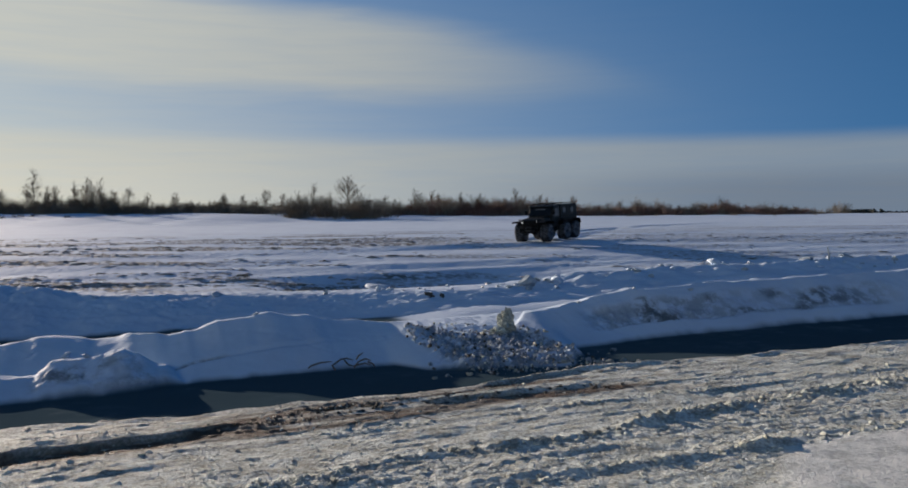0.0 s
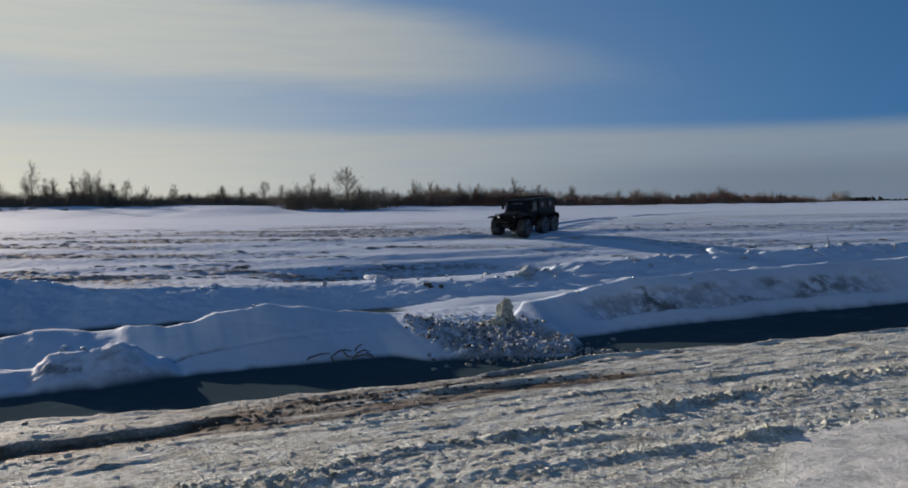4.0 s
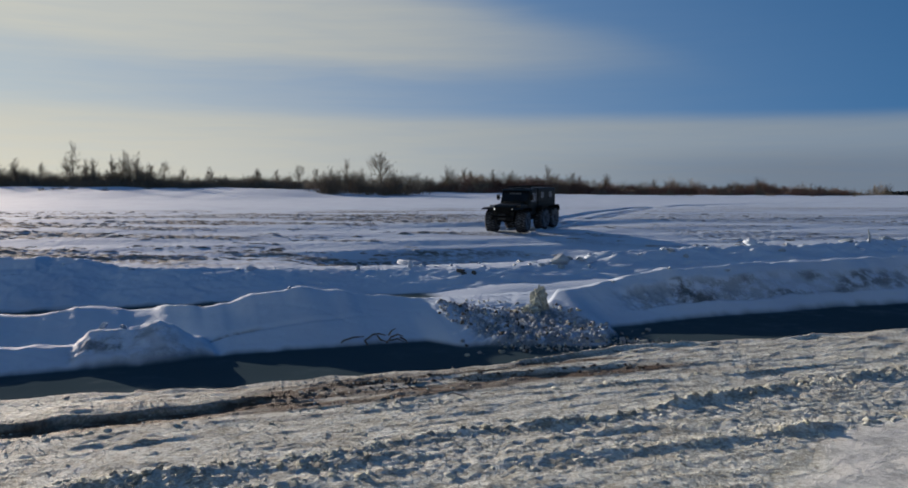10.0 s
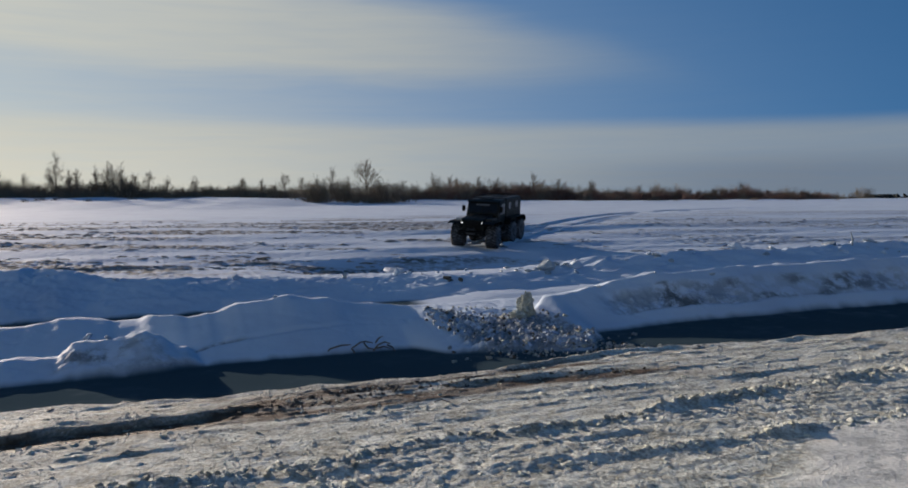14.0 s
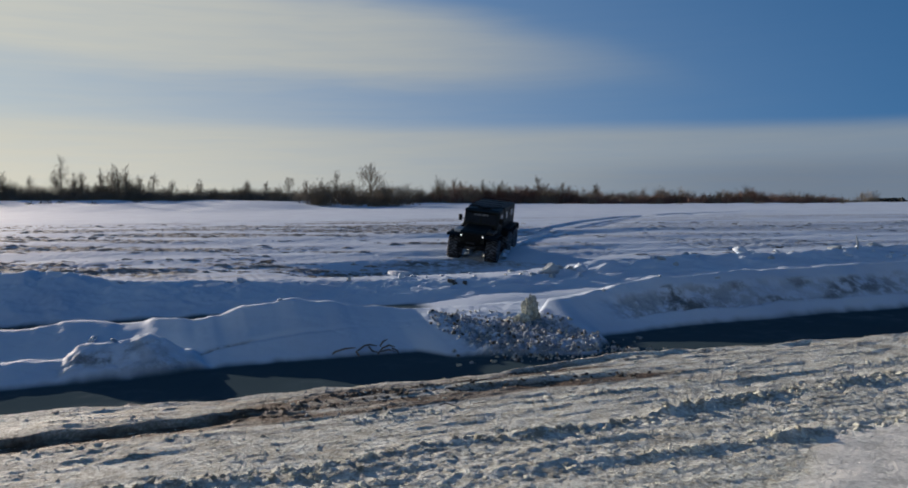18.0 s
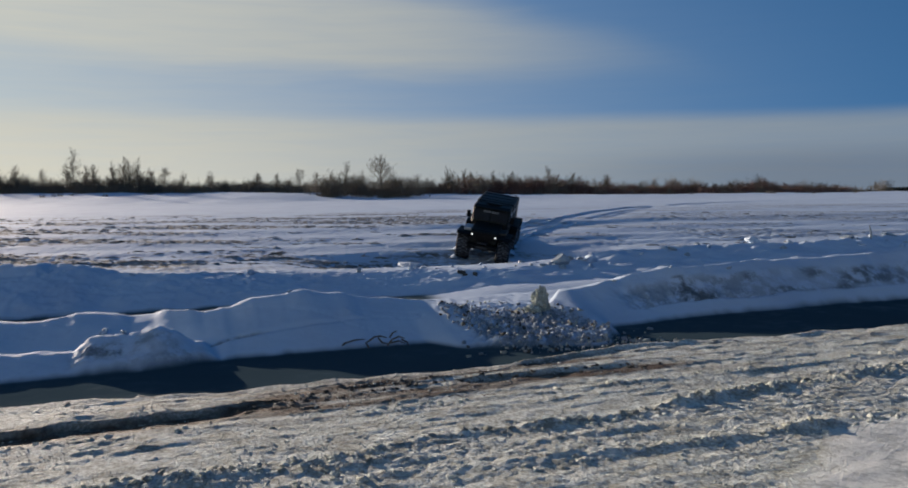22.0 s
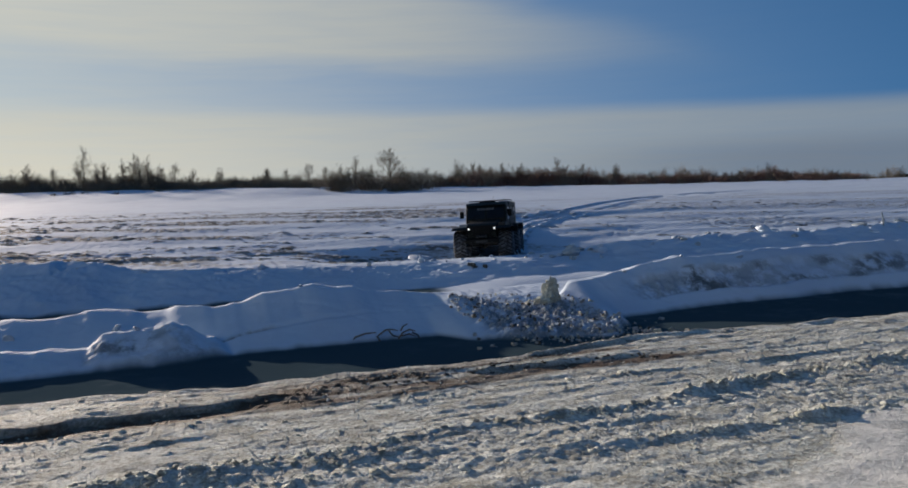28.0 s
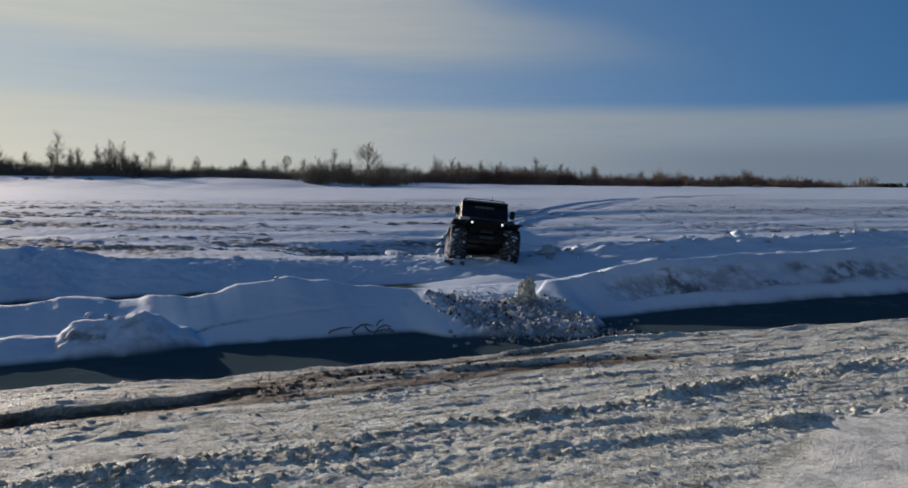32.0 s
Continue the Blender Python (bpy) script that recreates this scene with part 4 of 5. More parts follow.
# ---- the far bank: bare bushes and trees ----
wood = random.Random(11)


class Twigs:
    """Gathers many thin tapered branches into one mesh."""

    def __init__(self):
        self.verts, self.faces = [], []

    def branch(self, points, radii):
        first = len(self.verts)
        for i, p in enumerate(points):
            w = (points[min(i + 1, len(points) - 1)] - points[max(i - 1, 0)]).normalized()
            u = w.cross(Vector((0.3, 0.9, 0.2))).normalized()
            v = w.cross(u)
            for a, b in ((1.0, 0.0), (-0.5, 0.87), (-0.5, -0.87)):
                self.verts.append(p + (u * a + v * b) * radii[i])
        for i in range(len(points) - 1):
            n = first + 3 * i
            for k in range(3):
                self.faces.append((n + k, n + (k + 1) % 3, n + 3 + (k + 1) % 3, n + 3 + k))

    def mesh(self, name, mat):
        me = bpy.data.meshes.new(name)
        me.from_pydata(self.verts, [], self.faces)
        me.materials.append(mat)
        return me


def spray(sink, start, way, length, radius, rnd, depth, kids=6, spread=0.75):
    """A nearly straight branch that carries finer ones along its length."""
    p0, w = Vector(start), Vector(way).normalized()
    bend = Vector((rnd.uniform(-1, 1), rnd.uniform(-1, 1), rnd.uniform(-0.1, 0.9))) * 0.13 * length
    end = p0 + w * length + bend
    if depth == 0:
        sink.branch([p0, end], (radius, max(radius * 0.4, 0.006)))
        return
    sink.branch([p0, p0 + w * length * 0.5 + bend * 0.3, end], (radius, radius * 0.65, max(radius * 0.3, 0.008)))
    for i in range(kids):
        f = rnd.uniform(0.15, 0.97)
        q = p0 + w * length * f + bend * f * f
        an = rnd.uniform(0, 2 * math.pi)
        side = Vector((math.cos(an), math.sin(an), rnd.uniform(0.0, 0.8)))
        spray(sink, q, w + side * spread, length * (0.95 - 0.7 * f) * rnd.uniform(0.5, 0.9) + 0.08 * length, radius * 0.5, rnd, depth - 1, max(kids - 1, 4), spread)


def bush_meshes(mat, count, tall, wide, stems, thick, depth=2):
    """Bare shrubs: many stems that fan out from a wide base."""
    out = []
    for i in range(count):
        sink = Twigs()
        for j in range(stems):
            an, r = wood.uniform(0, 2 * math.pi), wood.uniform(0, 0.5) * wide
            lean = Vector((math.cos(an) * wood.uniform(0.0, 0.7), math.sin(an) * wood.uniform(0.0, 0.7), 1))
            reach = tall * (1.0 - 0.6 * (2 * r / wide) ** 2) * wood.uniform(0.45, 1.0)
            spray(sink, (math.cos(an) * r, math.sin(an) * r, -0.25), lean, reach, thick, wood, depth)
        out.append(sink.mesh("bush", mat))
    return out


BROWN_BUSH = bush_meshes(TWIG, 4, 3.9, 4.2, 24, 0.040)
RED_BUSH = bush_meshes(RED_TWIG, 4, 3.6, 5.2, 26, 0.042)
LOW_BUSH = bush_meshes(TWIG, 3, 1.9, 4.4, 26, 0.045, 1)
LOW_RED_BUSH = bush_meshes(RED_TWIG, 3, 1.9, 4.6, 26, 0.045, 1)


def bush(me, x, y, size, label, group):
    ob = new("bush", me)
    ob.matrix_world = pose(x, y, height(x, y), 0, 0, wood.uniform(0, 360)) @ Matrix.Diagonal((size * wood.uniform(0.9, 1.4), size * wood.uniform(0.9, 1.4), size * wood.uniform(0.85, 1.15), 1))
    return tagged(ob, label, "bush", group)


def undergrowth(places, shapes, mat, label):
    """Low shrubs grown into one another, too many to count."""
    verts, faces, first = [], [], 0
    solid = [(np.array([v.co[:] for v in me.vertices]), np.array([p.vertices[:] for p in me.polygons])) for me in shapes]
    for x, y, size in places:
        co, quads = wood.choice(solid)
        a = wood.uniform(0, 6.28)
        c, q = math.cos(a) * size, math.sin(a) * size
        verts.append(np.stack([x + c * co[:, 0] - q * co[:, 1], y + q * co[:, 0] + c * co[:, 1], height(x, y) + size * co[:, 2]], -1))
        faces.append(quads + first)
        first += len(co)
    me = bpy.data.meshes.new("undergrowth")
    me.from_pydata(np.concatenate(verts).tolist(), [], np.concatenate(faces).tolist())
    me.materials.append(mat)
    tagged(new("undergrowth", me), label, "shrubs", kind="stuff")


def make_thickets():
    brown, red = "bare brown willow bush on the snowy bank", "bare reddish willow bush on the snowy bank"
    low = ([], [])
    x = -125.0
    while x < 84:
        # height of the thicket along the bank
        tall = float(curve(np.array([x]), -130, 0.95, -90, 0.95, -72, 0.95, -62, 0.70, -40, 0.68, -30, 0.75, -25, 1.15, -20, 1.1, -17, 0.8, -13, 1.05, -8, 1.0, -5.5, 0.45, -3, 0.95, 3, 1.2, 14, 1.15, 20, 1.0, 45, 0.9, 58, 0.75, 68, 0.78, 78, 0.7, 84, 0.6)[0])
        swell = max(0.8, 0.95 + 0.35 * float(fbm(np.array([x * 0.14]), np.array([3.0]), 3)[0]))
        is_red = x > -6
        near = 20 if -27 < x < -8 else 0
        for row in range(2):
            y = 176 + row * 6 + wood.uniform(-5, 4) - 0.02 * x - (near if row == 0 else 0)
            crimson = is_red and wood.random() < 0.65
            bush(wood.choice(RED_BUSH if crimson else BROWN_BUSH), x + wood.uniform(-1, 1), y, tall * swell * wood.uniform(0.75, 1.12), red if crimson else brown, "bushes along the far bank")
        for k in range(3):
            low[1 if is_red and wood.random() < 0.7 else 0].append((x + wood.uniform(-1.2, 1.2), 170 + wood.uniform(-3, 10) - 0.02 * x - near * wood.uniform(0.2, 1.0), wood.uniform(0.7, 1.2)))
        x += wood.uniform(1.2, 1.75)
    for i in range(26):
        low[0].append((wood.uniform(-110, 80), wood.uniform(152, 168), wood.uniform(0.2, 0.45)))
    undergrowth(low[0], LOW_BUSH, TWIG, "low bare brown shrubs at the foot of the thicket")
    undergrowth(low[1], LOW_RED_BUSH, RED_TWIG, "low bare reddish shrubs at the foot of the thicket")
    for x, y, size in ((88, 190, 0.35), (92, 200, 0.3), (97, 205, 0.3), (134, 260, 0.8), (137, 262, 1.0), (140, 262, 0.9)):
        bush(wood.choice(BROWN_BUSH), x, y, size, "small bare bush far off on the plain", "bushes along the far bank")


def bare_tree(x, y, tall, half, label, seed, limbs=9, split=0.2, mid=0.62):
    """A bare tree whose limbs fan upward to an egg-shaped outline, half as wide as half * tall."""
    rnd = random.Random(seed)
    tree = tagged(empty("tree"), label, "bare tree", "trees on the far bank")
    tree.matrix_world = pose(x, y, height(x, y))
    trunk = Twigs()
    top = Vector((rnd.uniform(-0.03, 0.03) * tall, 0, tall * (split + 0.45)))
    trunk.branch([Vector((0, 0, -0.4)), Vector((0, 0, tall * split * 0.6)), Vector((0.04, 0.02, tall * split)), top], (0.16, 0.13, 0.11, 0.05))
    part_of(tree, "trunk", trunk.mesh("trunk", BARK))
    crown = Twigs()
    for i in range(limbs):
        an = i * 2.4 + rnd.uniform(-0.4, 0.4)
        f = (i + 0.5) / limbs
        z = tall * split * rnd.uniform(0.7, 1.0) + f * 0.42 * tall
        out = half / 0.36 * (0.95 - 0.75 * f) * rnd.uniform(0.7, 1.1)
        w = Vector((math.cos(an) * out, math.sin(an) * out, 1.0)).normalized()
        length = 0.3
        while length < tall:
            q = Vector((0, 0, z)) + w * length
            if (q.x * q.x + q.y * q.y) / (half * tall) ** 2 + max((q.z - mid * tall) / ((1 - mid) * tall), 0.0) ** (2 if half > 0.3 else 1) > 1 or q.z > tall:
                break
            length += 0.15
        spray(crown, (0, 0, z), w, length * rnd.uniform(0.7, 0.98), 0.045, rnd, 3 if length > 0.35 * tall else 2, 5, 0.85)
    spray(crown, top * 0.8, (0, 0, 1), tall - 0.8 * top.z, 0.045, rnd, 2, 8, 0.6)
    part_of(tree, "crown", crown.mesh("crown", TWIG))
    return tree


def part_of(thing, name, me):
    ob = new(name, me)
    ob.parent = thing
    return ob


def make_trees():
    birch, sapling = "slender bare birch above the bushes", "small bare tree among the bushes"
    bare_tree(-16.6, 176, 7.8, 0.48, "bare round-crowned tree above the bushes", 3, 17, 0.22, 0.58)
    for i, (x, tall, half) in enumerate(((-84.2, 8.4, 0.20), (-86.0, 5.8, 0.26), (-82.2, 5.4, 0.28), (-79.6, 5.6, 0.14), (-76.0, 6.2, 0.24), (-74.0, 6.6, 0.22), (-72.0, 7.2, 0.18), (-70.4, 6.8, 0.2), (-98.0, 5.6, 0.25), (-104.0, 5.4, 0.25), (-91.5, 4.8, 0.25))):
        bare_tree(x, 177 + i % 3, tall, half, birch, 40 + i, 12, 0.08, 0.22)
    for i, (x, tall, half) in enumerate(((-67.6, 5.6, 0.22), (-64.8, 5.9, 0.26), (-61.0, 4.4, 0.25), (-55.4, 4.6, 0.36), (-44.0, 4.4, 0.3), (-40.0, 4.2, 0.3), (-35.2, 5.4, 0.26), (-31.5, 4.6, 0.3), (-24.4, 6.8, 0.14), (-2.0, 5.7, 0.16), (1.6, 5.6, 0.16), (3.2, 4.9, 0.2), (8.0, 5.0, 0.3), (12.0, 4.9, 0.3), (20.3, 6.2, 0.22), (26.0, 4.6, 0.3), (33.0, 4.5, 0.25))):
        bare_tree(x, 178 + i % 4, 0.9 * tall, half * 1.3, sapling, 70 + i, 9, 0.10, 0.3)


make_thickets()
make_trees()


def far_shore():
    """A low wooded shore along the right horizon."""
    bm = bmesh.new()
    rnd = random.Random(4)
    for i in range(420):
        x = rnd.uniform(290, 640)
        y = 700 + rnd.uniform(-15, 15)
        tall = rnd.uniform(1.8, 2.9) + (2.2 if 372 < x < 398 else 0)
        g = height(x, y)
        tube(bm, [(x, y, g - 0.5), (x + rnd.uniform(-1, 1), y, g + tall * 0.6), (x + rnd.uniform(-2, 2), y, g + tall)], (1.6, 1.9, 0.5), 5)
    ob = part("far_woods", bm, FAR_WOOD, None)
    return tagged(ob, "low dark line of woods on the far shore", "woods", kind="stuff")


far_shore()

# ---- ice and snow blocks, clods and twigs ----
chips = random.Random(21)


def chunk_mesh(name, mat, seed, rough=0.28, flat=0.7, cuts=2):
    bm = bmesh.new()
    bmesh.ops.create_icosphere(bm, subdivisions=cuts, radius=1.0)
    rnd = random.Random(seed)
    off = Vector((rnd.uniform(-50, 50), rnd.uniform(-50, 50), rnd.uniform(-50, 50)))
    cuts_ = [(Vector((rnd.uniform(-1, 1), rnd.uniform(-1, 1), rnd.uniform(-1, 1))).normalized(), rnd.uniform(0.4, 0.75)) for _ in range(9)]
    for v in bm.verts:
        for n, dist in cuts_:
            over = v.co.dot(n) - dist
            if over > 0:
                v.co -= n * over
        v.co *= 1 + rough * noise.noise(v.co * 1.6 + off) + 0.8 * rough * noise.noise(v.co * 4.5 + off)
        v.co.z *= flat
    me = bpy.data.meshes.new(name)
    bm.to_mesh(me)
    bm.free()
    me.materials.append(mat)
    me.polygons.foreach_set("use_smooth", np.full(len(me.polygons), mat in (DIRTY_SNOW, SNOW)))
    return me


def crumbled_block(wide, tall, seed):
    """A frozen lump of fused crumbs, uneven all round, standing on z = 0."""
    bm = bmesh.new()
    bmesh.ops.create_icosphere(bm, subdivisions=4, radius=1.0)
    off = Vector((seed * 3.1, seed * 1.7, seed * 0.9))
    for v in bm.verts:
        n = v.co.copy()
        swell = 1 + 0.45 * noise.noise(n * 1.5 + off) + 0.40 * noise.noise(n * 3.2 + off) + 0.28 * noise.noise(n * 7.5 + off) + 0.12 * noise.noise(n * 16 + off)
        slim = 1.0 - 0.28 * n.z
        v.co = Vector((n.x * wide * 0.5 * slim * swell, n.y * wide * 0.5 * slim * swell, n.z * tall * 0.56 * swell + tall * 0.42))
    me = bpy.data.meshes.new("snow_block")
    bm.to_mesh(me)
    bm.free()
    me.materials.append(DIRTY_SNOW)
    return me


def scatter(me, name, x, y, size, label, category, group, sink=0.25, stretch=(1, 1, 1), tilt=25):
    ob = new(name, me)
    z = height(x, y)
    ob.matrix_world = pose(x, y, z + size * stretch[2] * (0.5 - sink), chips.uniform(-tilt, tilt), chips.uniform(-tilt, tilt), chips.uniform(0, 360)) @ Matrix.Diagonal((size * stretch[0], size * stretch[1], size * stretch[2], 1))
    return tagged(ob, label, category, group)


def at(s, d):
    """A place by the road, in units of NEAR metres."""
    return to_xy(s * NEAR, d * NEAR)


def make_blocks():
    ice = [chunk_mesh("ice_block", ICE, i, 0.15, 0.8, 2) for i in range(4)]
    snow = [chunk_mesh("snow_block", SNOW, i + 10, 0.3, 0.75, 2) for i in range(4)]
    dirty = [chunk_mesh("snow_clod", DIRTY_SNOW, i + 20, 0.6, 0.75, 2) for i in range(6)]
    mud = [chunk_mesh("mud_clod", MUDDY, i + 30, 0.35, 0.7, 2) for i in range(4)]
    broken = [chunk_mesh("snow_lump", RUBBLE, i + 50, 0.5, 0.8, 2) for i in range(5)]
    # broken edge of the snow bank
    x, y = at(4.97, 10.0)
    scatter(crumbled_block(0.30, 0.44, 26), "snow_block", x, y, 1.0, "upright crumbling block of dirty snow in the gap", "snow block", "blocks on the snow bank", 0.5, (1, 1, 1), 3)
    x, y = at(4.80, 9.88)
    scatter(crumbled_block(0.30, 0.16, 14), "snow_block", x, y, 1.0, "low crumbling block of dirty snow in the gap", "snow block", "blocks on the snow bank", 0.5, (1, 1, 1), 3)
    # blocks along the second bank
    for s, d, size, st in ((14.9, 28.3, 0.42, (1.1, 0.8, 1.0)), (16.4, 28.4, 0.36, (0.7, 0.7, 1.3)), (15.7, 28.9, 0.2, (1, 1, 0.8)), (25.2, 29.2, 0.40, (1.7, 0.8, 0.7)), (26.0, 29.4, 0.30, (1.4, 0.8, 0.8)),
                           (28.4, 29.4, 0.26, (2.2, 0.8, 0.6)), (30.8, 29.3, 0.24, (1.8, 0.8, 0.7)), (9.0, 29.0, 0.17, (0.8, 0.8, 1.5)), (7.0, 29.0, 0.15, (0.7, 0.7, 1.6)), (20.5, 28.8, 0.2, (1.5, 1, 0.7)), (33.5, 29.4, 0.3, (2, 1, 0.7)),
                           (9.8, 31.5, 0.42, (1.6, 1, 0.6)), (22.6, 29.0, 0.18, (1.3, 1, 0.8)), (3.1, 29.0, 0.16, (1.2, 1, 0.8))):
        x, y = to_xy(s, d)
        scatter(chips.choice(ice + snow), "ice_block", x, y, size, "broken pale ice block on the snow bank", "ice block", "blocks on the snow bank", 0.25, st, 20)
    # an upright splinter of ice
    x, y = to_xy(31.9, 29.0)
    bm = bmesh.new()
    tube(bm, [(0, 0, -0.1), (0.03, 0, 0.25), (-0.03, 0, 0.62)], (0.07, 0.06, 0.03), 6)
    ob = tagged(part("ice_splinter", bm, ICE, None), "thin upright splinter of pale ice", "ice splinter", "blocks on the snow bank")
    ob.matrix_world = pose(x, y, height(x, y), 4, -5, 0)
    # dark clods on the bank in front of the vehicle
    for i in range(8):
        x, y = to_xy(10.5 + chips.uniform(-0.4, 0.45), 27.35 + chips.uniform(-0.3, 0.2))
        scatter(chips.choice(mud), "mud_clod", x, y, chips.uniform(0.05, 0.14), "dark frozen mud clod lying on the snow", "mud clod", "mud clods on the snow", 0.3, (1, 1, 1))
    # debris in the gap
    for i in range(120):
        s, d = chips.uniform(3.6, 5.4), chips.uniform(8.55, 10.0)
        if chips.random() < 0.3:
            s, d = chips.uniform(3.3, 6.0), chips.uniform(8.2, 8.9)
        x, y = at(s, d)
        kind = chips.random()
        me, nm, lab, cat = (chips.choice(mud), "mud_clod", "dark frozen mud clod in the broken snow bank", "mud clod") if kind < 0.15 else (chips.choice(broken + broken + dirty), "snow_lump", "lump of broken snow in the gap", "snow lump")
        scatter(me, nm, x, y, 0.016 + 0.050 * chips.random() ** 2.0, lab, cat, "rubble in the gap of the bank", 0.3, (1, 1, chips.uniform(0.8, 1.2)))
    for s, d, size in ((5.45, 8.15, 0.09), (5.62, 8.10, 0.08), (5.3, 8.2, 0.07), (5.8, 8.05, 0.05), (4.9, 8.3, 0.06), (3.2, 8.2, 0.06)):
        x, y = at(s, d)
        scatter(chips.choice(dirty), "snow_clod", x, y, size, "dirty lump of broken snow on the ice", "snow clod", "rubble in the gap of the bank", 0.3)
    # lumps along the crests of both banks
    for i in range(46):
        s = chips.uniform(11.5, 36)
        x, y = to_xy(s, chips.uniform(27.6, 30.5))
        scatter(chips.choice(snow + snow + ice), "snow_lump", x, y, chips.uniform(0.05, 0.17), "crusty lump of snow on the bank", "snow lump", "blocks on the snow bank", 0.3, (1.3, 1, chips.uniform(0.7, 1.3)))
    for i in range(26):
        x, y = to_xy(chips.uniform(-8, 11), 29.2 + chips.uniform(-0.7, 0.7))
        scatter(chips.choice(snow), "snow_lump", x, y, chips.uniform(0.04, 0.12), "crusty lump of snow on the bank", "snow lump", "blocks on the snow bank", 0.3, (1.5, 1, 0.8))
    for s, d, size in ((-2.3, 10.3, 0.09), (-1.75, 10.35, 0.11), (-0.6, 10.35, 0.10), (-0.1, 10.3, 0.05), (1.6, 10.4, 0.06), (-0.35, 9.55, 0.07), (8.4, 10.3, 0.07), (7.4, 10.4, 0.06), (6.4, 10.4, 0.07)):
        x, y = at(s, d)
        scatter(chips.choice(snow), "snow_lump", x, y, size, "crusty lump of snow on the bank", "snow lump", "blocks on the snow bank", 0.25, (1.2, 1, 0.9))
    # mud clods along the broken lip of the road
    for i in range(80):
        s = chips.uniform(0.5, 4.6)
        x, y = at(s, float(mud_lip(np.array(s))) + chips.gauss(-0.02, 0.07))
        scatter(chips.choice(mud), "mud_clod", x, y, chips.uniform(0.014, 0.045), "dark frozen mud clod on the rutted road", "mud clod", "mud clods on the road", 0.35, (1.3, 1, 0.8))
    # clods along the churned ridges of the road
    for i in range(190):
        s = chips.uniform(-2.5, 9.0)
        line = chips.choice((0, 0, 0, 1, 2))
        d = (float(far_ridge(np.array(s))) - 0.03 + chips.gauss(0, 0.06), 4.65 + chips.gauss(0, 0.2), chips.uniform(4.4, 7.1))[line]
        x, y = at(s, d)
        scatter(chips.choice(dirty), "snow_clod", x, y, chips.uniform(0.02, 0.055) * (1.15 if line == 0 else 0.6), "trodden lump of sandy snow on the road", "snow clod", "clods on the road", 0.42, (1, 1, 0.7))


def make_clod_rows():
    """Rows of small frozen clods along the wheel ridges of the road, too many to count."""
    rnd = np.random.RandomState(31)
    shapes = []
    for i in range(6):
        me = chunk_mesh("clod_shape", DIRTY_SNOW, i + 80, 0.55, 0.8, 2)
        shapes.append((np.array([v.co[:] for v in me.vertices]), [tuple(p.vertices) for p in me.polygons]))
        bpy.data.meshes.remove(me)
    s = rnd.uniform(-3.0, 9.5, 1700)
    pick = rnd.rand(1700)
    wave = 0.06 * fbm(s * 1.3 + 2, s * 0 + 5)
    d = np.where(pick < 0.36, far_ridge(s) - 0.03 + wave * 0.5 + rnd.normal(0, 0.07, 1700),
                 np.where(pick < 0.56, near_ridge(s) - 0.03 + wave * 0.5 + rnd.normal(0, 0.09, 1700), np.where(pick < 0.66, 6.05 + wave + rnd.normal(0, 0.05, 1700), rnd.uniform(4.3, 7.15, 1700))))
    keep = (smooth_bank(s, d) < 0.4) & (fbm(s * 1.1 + 50, d * 1.5, 3) > np.where(pick < 0.66, -0.25, -0.05))
    s, d, pick = s[keep], d[keep], pick[keep]
    x, y = at(s, d)
    z = ground_height(x, y)
    verts, faces = [], []
    for px, py, pz, k in zip(x, y, z, pick):
        co, polys = shapes[rnd.randint(6)]
        r = (0.018 + 0.045 * rnd.rand() ** 2) if k < 0.66 else (0.012 + 0.025 * rnd.rand() ** 2)
        an = rnd.rand() * 6.28
        c, q = math.cos(an), math.sin(an)
        i = len(verts)
        verts += [(px + r * (c * a - q * b), py + r * (q * a + c * b), pz + r * (0.75 * h - 0.05)) for a, b, h in co]
        faces += [tuple(i + v for v in p) for p in polys]
    me = bpy.data.meshes.new("clod_rows")
    me.from_pydata(verts, [], faces)
    me.materials.append(DIRTY_SNOW)
    me.polygons.foreach_set("use_smooth", np.ones(len(me.polygons), bool))
    tagged(new("clod_rows", me), "rows of small frozen clods churned up along the road", "snow clods", kind="stuff")


